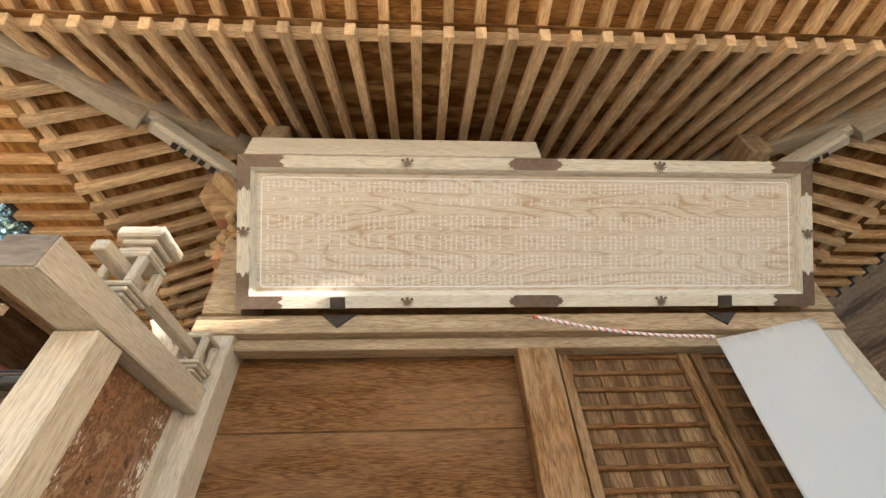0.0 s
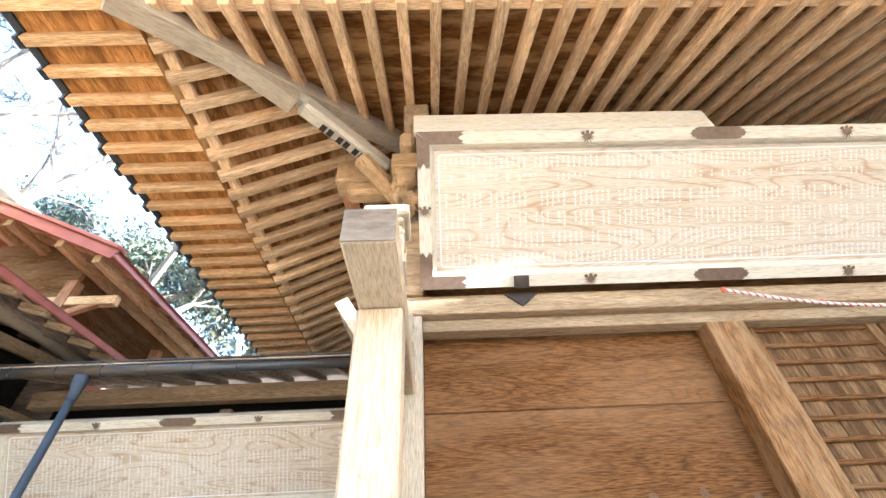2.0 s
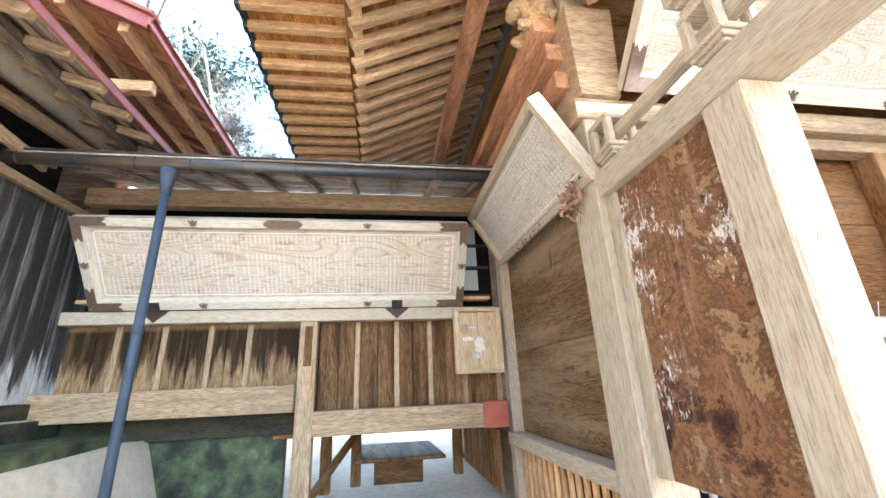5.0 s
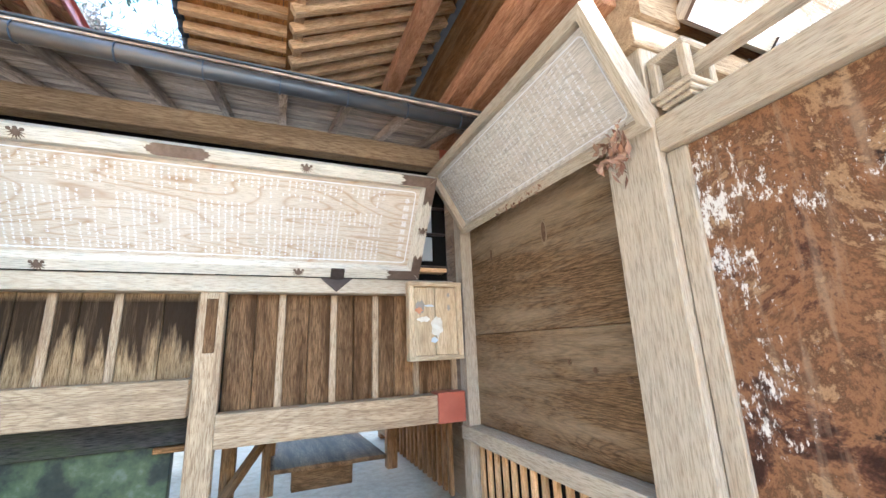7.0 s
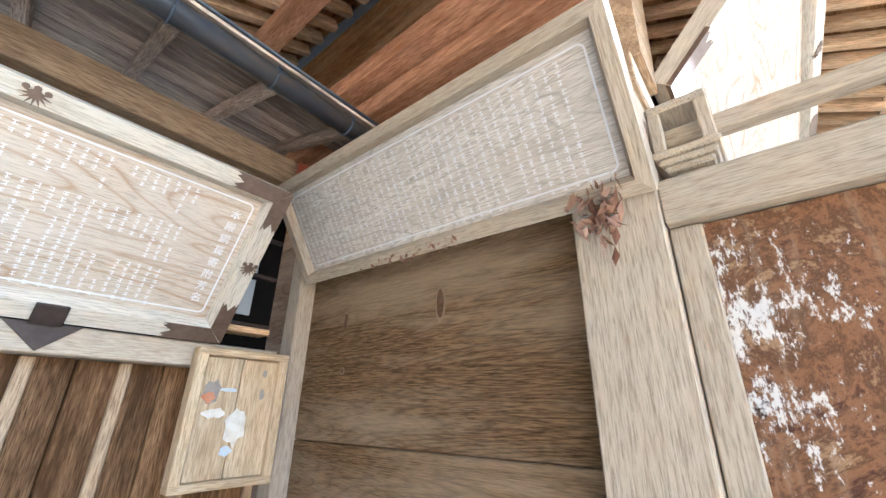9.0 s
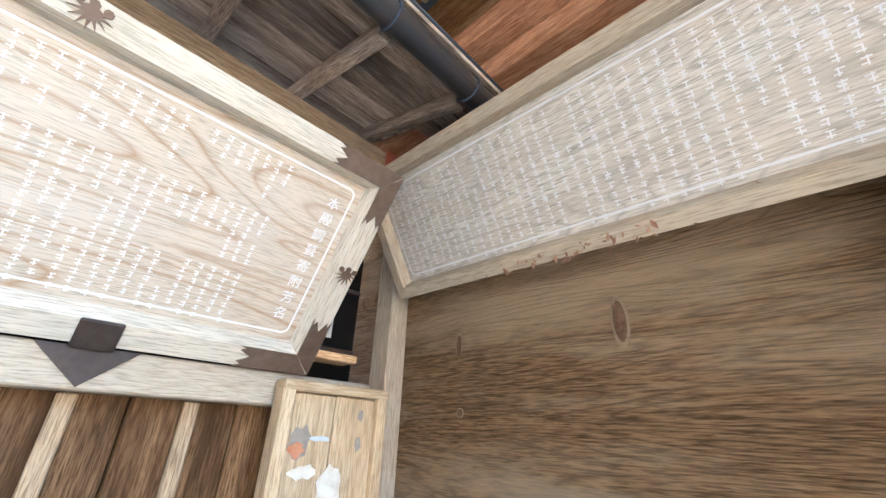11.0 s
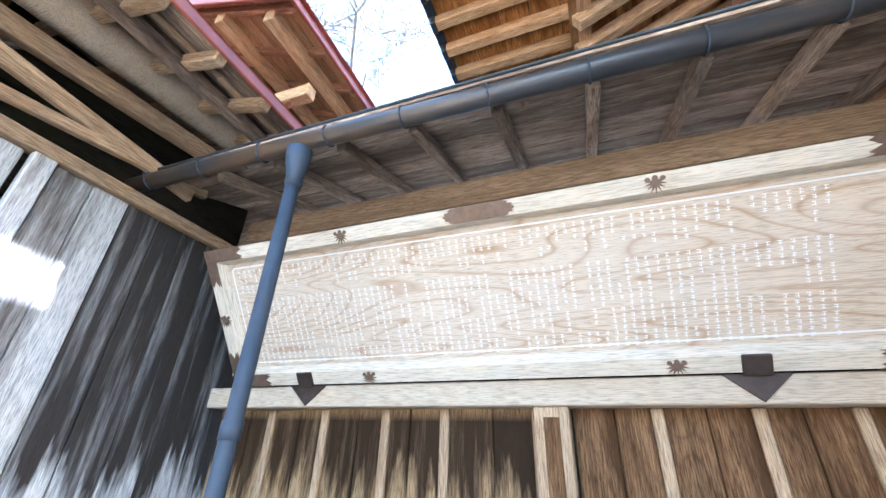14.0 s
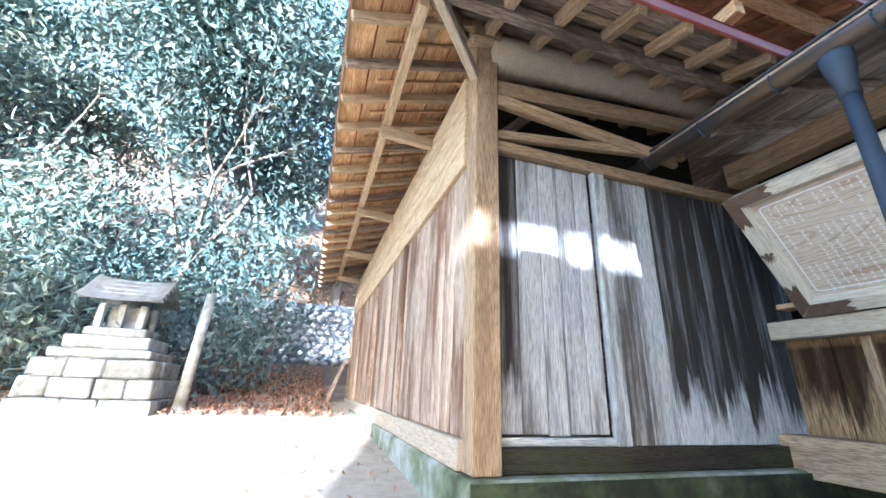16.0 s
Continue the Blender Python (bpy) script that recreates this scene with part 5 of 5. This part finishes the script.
def hok_roof_bm():
    bm = bmesh.new()
    prof = [(-0.48, 0.0), (-0.30, 0.10), (-0.12, 0.26), (0.0, 0.36), (0.12, 0.26), (0.30, 0.10), (0.50, -0.03)]
    rows = []
    for y, e in ((-0.52, 0.04), (-0.3, 0.0), (0.0, -0.01), (0.3, 0.0), (0.52, 0.04)):
        rows.append([bm.verts.new((x, y, z + e)) for x, z in prof])
    for a, b in zip(rows, rows[1:]):
        for i in range(len(prof) - 1):
            bm.faces.new((a[i], a[i + 1], b[i + 1], b[i]))
    bmesh.ops.solidify(bm, geom=bm.faces[:], thickness=0.09)
    return bm
part("roof", hok_roof_bm(), STONE, hok, "thick curved grey roof", Matrix.Translation((X1 - 0.68, -0.94, 2.67)))
for k in range(5):
    part("roof_ridge", tube_bm([(X1 - 0.66 + 0.09 * k, -1.45, 2.98 - 0.075 * k), (X1 - 0.66 + 0.09 * k, -0.42, 2.98 - 0.075 * k)], 0.028, 8), STONE, hok)
tagged(part("leaning_pole", tube_bm([(-11.0, 0.06, 1.0), (-11.0, 0.16, 2.88)], [0.085, 0.07], 12), STONE, smooth=True), "pale leaning pole beside the small stone shrine", "pole", kind="structure")

# ---- stone retaining wall ----
wall = thing("retaining_wall", -19.0, 1.5, 1.2, "retaining wall of pale cobbles set in dark mortar", "wall", kind="structure")
bar("mortar_bed", (-19.2, -6.0, 2.75), (-19.2, 9.0, 2.75), 0.3, 3.4, MORTAR, wall, up=(-0.25, 0, 1))
cobbles = []
rng = random.Random(12)
for k in range(6):
    bm = bmesh.new()
    n = 7
    ring = [(0.16 * (0.8 + 0.35 * rng.random()) * math.cos(2 * math.pi * i / n), 0.115 * (0.8 + 0.35 * rng.random()) * math.sin(2 * math.pi * i / n)) for i in range(n)]
    lo = [bm.verts.new((0.0, x, y)) for x, y in ring]
    hi = [bm.verts.new((0.07, 0.75 * x, 0.75 * y)) for x, y in ring]
    for i in range(n):
        bm.faces.new((lo[i], lo[(i + 1) % n], hi[(i + 1) % n], hi[i]))
    bm.faces.new(hi)
    cobbles.append(mesh_of("cobble", bm, STONE))
for r in range(11):
    for c in range(27):
        y = -4.5 + c * 0.33 + (0.16 if r % 2 else 0)
        z = 1.6 + r * 0.25
        ob = part("cobble", cobbles[rng.randrange(6)], STONE, wall, "", pose(-19.2 + 0.16 - 0.25 * (z - 2.75) + 0.0, y + rng.uniform(-0.06, 0.06), z + rng.uniform(-0.05, 0.05), rng.uniform(-40, 40), -14, 0) @ Matrix.Diagonal((1, rng.uniform(0.75, 1.2), rng.uniform(0.7, 1.2), 1)))

# ---- leaf litter on the terrace ----
def ground_spot(x0, x1, y0, y1):
    def f(r):
        x, y = r.uniform(x0, x1), r.uniform(y0, y1)
        return Vector((x, y, ground_height(x, y) + 0.02 + 0.02 * r.random()))
    return f
tagged(part("fallen_leaves", litter_bm(8000, ground_spot(-18.5, -10.6, -5.0, 2.2), 21, 0.06), LITTER), "brown fallen leaves strewn over the terrace", "leaves", kind="stuff")
tagged(part("fallen_leaves", litter_bm(3000, ground_spot(-26, -19.4, -7.0, 9.0), 22, 0.13), LITTER), "brown fallen leaves on the wooded slope", "leaves", kind="stuff")
tagged(part("fallen_leaves", litter_bm(120, ground_spot(-12.5, -6.0, 1.5, 2.5), 23, 0.028), LITTER), "few pale leaves beside the storehouse footing", "leaves", kind="stuff")


# ---- trees ----
def limbs(rng, base, height, spread, depth, thick):
    """Trunk and limbs as a list of (from, to, radius, radius)."""
    out, tips = [], []
    def grow(p, d, length, r, level):
        q = p
        for k in range(3):
            nd = (d + Vector((rng.gauss(0, 0.13), rng.gauss(0, 0.13), rng.gauss(0.02, 0.08)))).normalized()
            n = q + nd * length / 3
            out.append((q, n, r * (1 - 0.2 * k / 3), r * (1 - 0.2 * (k + 1) / 3)))
            q, d = n, nd
        r *= 0.78
        if level == 0:
            tips.append(q)
            return
        for _ in range(rng.choice((2, 3, 3))):
            a = rng.uniform(0, 2 * math.pi)
            side = Vector((math.cos(a), math.sin(a), rng.uniform(-0.1, 0.4)))
            grow(q, (d + side * spread).normalized(), length * rng.uniform(0.62, 0.82), r * 0.6, level - 1)
    grow(Vector(base), Vector((0, 0, 1)), height, thick, depth)
    return out, tips


def limb_mesh(segs, material, sides=4):
    verts, faces = [], []
    for p, q, r0, r1 in segs:
        d = (q - p).normalized()
        s = d.orthogonal().normalized()
        t = d.cross(s)
        b = len(verts)
        for c, r in ((p, r0), (q, r1)):
            for k in range(sides):
                a = 2 * math.pi * k / sides
                verts.append(c + r * (math.cos(a) * s + math.sin(a) * t))
        for k in range(sides):
            faces.append((b + k, b + (k + 1) % sides, b + sides + (k + 1) % sides, b + sides + k))
    me = bpy.data.meshes.new("limbs")
    me.from_pydata([tuple(v) for v in verts], [], faces)
    me.materials.append(material)
    return me


def leaf_mesh(centres, per, spread, size, material, seed):
    """Many small bent leaves gathered round the given centres."""
    g = np.random.default_rng(seed)
    c = np.repeat(np.array([tuple(v) for v in centres]), per, axis=0)
    n = len(c)
    c = c + g.normal(0, 1, (n, 3)) * np.array(spread)
    d = g.normal(0, 1, (n, 3)) + np.array([0.35, 0, -0.35])
    d /= np.linalg.norm(d, axis=1)[:, None]
    s = np.cross(d, g.normal(0, 1, (n, 3)) * 0.6 + np.array([0, 0, 1.0]))
    s /= np.linalg.norm(s, axis=1)[:, None] + 1e-9
    u = np.cross(s, d)
    L = size * g.uniform(0.7, 1.35, (n, 1))
    w = 0.36 * L
    v = np.stack([c, c + d * L * 0.5 + s * w * 0.5 - u * w * 0.15, c + d * L, c + d * L * 0.5 - s * w * 0.5 - u * w * 0.15], axis=1).reshape(-1, 3)
    i = np.arange(n)[:, None] * 4
    f = np.concatenate([i + np.array([0, 1, 2]), i + np.array([0, 2, 3])])
    me = bpy.data.meshes.new("leaves")
    me.from_pydata(v.tolist(), [], f.tolist())
    me.materials.append(material)
    return me


def evergreen(x, y, height, spread, seed, material, per, size, label, depth=4, low=()):
    rng = random.Random(seed)
    z = ground_height(x, y) - 0.1
    e = thing("evergreen_tree", x, y, z, label, "tree", "evergreen trees")
    segs, tips = limbs(rng, (x, y, z), height, spread, depth, 0.05 * height)
    part("trunk", limb_mesh(segs, BARK, 5), BARK, e)
    more = []
    for p, q, r0, r1 in segs[len(segs) // 5:]:
        if rng.random() < 0.45:
            more.append((p + q) / 2 + Vector((rng.gauss(0, 0.3), rng.gauss(0, 0.3), rng.gauss(0, 0.3))))
    part("crown", leaf_mesh(list(tips) + more + list(low), per, (0.42, 0.42, 0.34), size, material, seed), material, e)
    return e


LBL = "broad evergreen tree with dense glossy leaves on the slope"
skirt = lambda x, y, s: [Vector((x + random.Random(s + i).uniform(-1.2, 1.2), y + random.Random(s + i + 50).uniform(-2.0, 2.0), 1.1 + random.Random(s + i + 99).uniform(0.1, 4.0))) for i in range(170)]
evergreen(-13.6, -1.2, 2.6, 0.75, 31, LEAF, 70, 0.17, LBL, 5, skirt(-13.2, -1.0, 1))
evergreen(-12.9, -4.2, 2.7, 0.75, 32, LEAF_PALE, 70, 0.17, LBL, 5, skirt(-12.6, -4.4, 2))
evergreen(-14.8, -7.6, 2.9, 0.75, 33, LEAF, 60, 0.19, LBL, 5, skirt(-14.4, -7.0, 3))
evergreen(-16.8, 0.6, 3.4, 0.65, 34, LEAF, 55, 0.2, LBL, 5)
evergreen(-21.0, -7.0, 3.9, 0.75, 51, LEAF, 45, 0.26, LBL, 5, skirt(-20.6, -6.0, 5))
evergreen(-22.5, 2.5, 4.2, 0.7, 52, LEAF, 45, 0.26, LBL, 5)
evergreen(-17.5, -12.0, 3.9, 0.75, 53, LEAF_PALE, 45, 0.24, LBL, 5)
evergreen(-24.0, -3.0, 3.6, 0.7, 35, LEAF, 40, 0.3, LBL, 5)
evergreen(-25.0, 5.0, 3.6, 0.7, 36, LEAF_PALE, 40, 0.3, LBL, 5)
evergreen(-17.0, 14.0, 5.2, 0.7, 37, LEAF, 40, 0.3, LBL, 5)
evergreen(-14.0, 20.0, 4.4, 0.7, 38, LEAF_PALE, 40, 0.3, LBL, 5)


def bare(x, y, height, seed):
    rng = random.Random(seed)
    z = ground_height(x, y) - 0.1
    e = thing("bare_tree", x, y, z, "leafless pale grey tree with fine tangled twigs", "tree", "bare trees")
    segs, tips = limbs(rng, (x, y, z), height, 0.7, 5, 0.045 * height)
    part("trunk", limb_mesh(segs, TWIG, 4), TWIG, e)
    tw = []
    for p in tips + [s[1] for s in segs[len(segs) // 4::2]]:
        for _ in range(5):
            d = Vector((rng.gauss(0, 1), rng.gauss(0, 1), rng.gauss(0.2, 0.8))).normalized()
            q = p + d * rng.uniform(0.4, 1.0)
            tw.append((p, q, 0.018, 0.009))
            for _ in range(2):
                tw.append((p.lerp(q, 0.5), p.lerp(q, 0.5) + (d + Vector((rng.gauss(0, 0.7), rng.gauss(0, 0.7), rng.gauss(0, 0.7)))).normalized() * 0.45, 0.011, 0.007))
    tagged(part("brushwood", limb_mesh(tw, TWIG, 3), TWIG, e), kind="stuff")


bare(-15.0, 8.5, 7.2, 41)
bare(-12.5, 12.0, 6.0, 42)
bare(-9.5, 15.0, 5.4, 43)
bare(-7.0, 18.0, 4.6, 44)
bare(-17.5, 5.5, 7.4, 45)
bare(-19.0, 11.0, 7.4, 46)
bare(-13.5, 6.8, 6.2, 47)

# ---- unseen plain wall added in the east to block and shape the sun ----
close = thing("sun_mask_wall", 7.6, 2.0, 0.0, "unseen plank wall added to trim the low sun to a slit", "wall", kind="structure")
slab("wall_base", (7.5, -2.2, 0.0), (7.6, 10.0, 4.265), PLANK, close, "", "y")
slab("wall_top", (7.5, -2.2, 4.445), (7.6, 10.0, 7.5), PLANK, close, "", "y")
slab("transom_side", (7.5, -2.2, 4.265), (7.6, -1.42, 4.445), PLANK, close, "", "y")
slab("transom_side", (7.5, 0.14, 4.265), (7.6, 10.0, 4.445), PLANK, close, "", "y")
# added over an opening that limits the sun on the western ground
slab("gate_wall", (7.5, -10.0, 3.7), (7.6, -2.2, 6.0), PLANK, close, "", "y")
# bars added to split the sun patch on the storehouse
for y in (-1.21, -0.71, -0.46):
    slab("mullion", (7.51, y - 0.045, 4.265), (7.59, y + 0.045, 4.445), PLANK, close, "", "z")
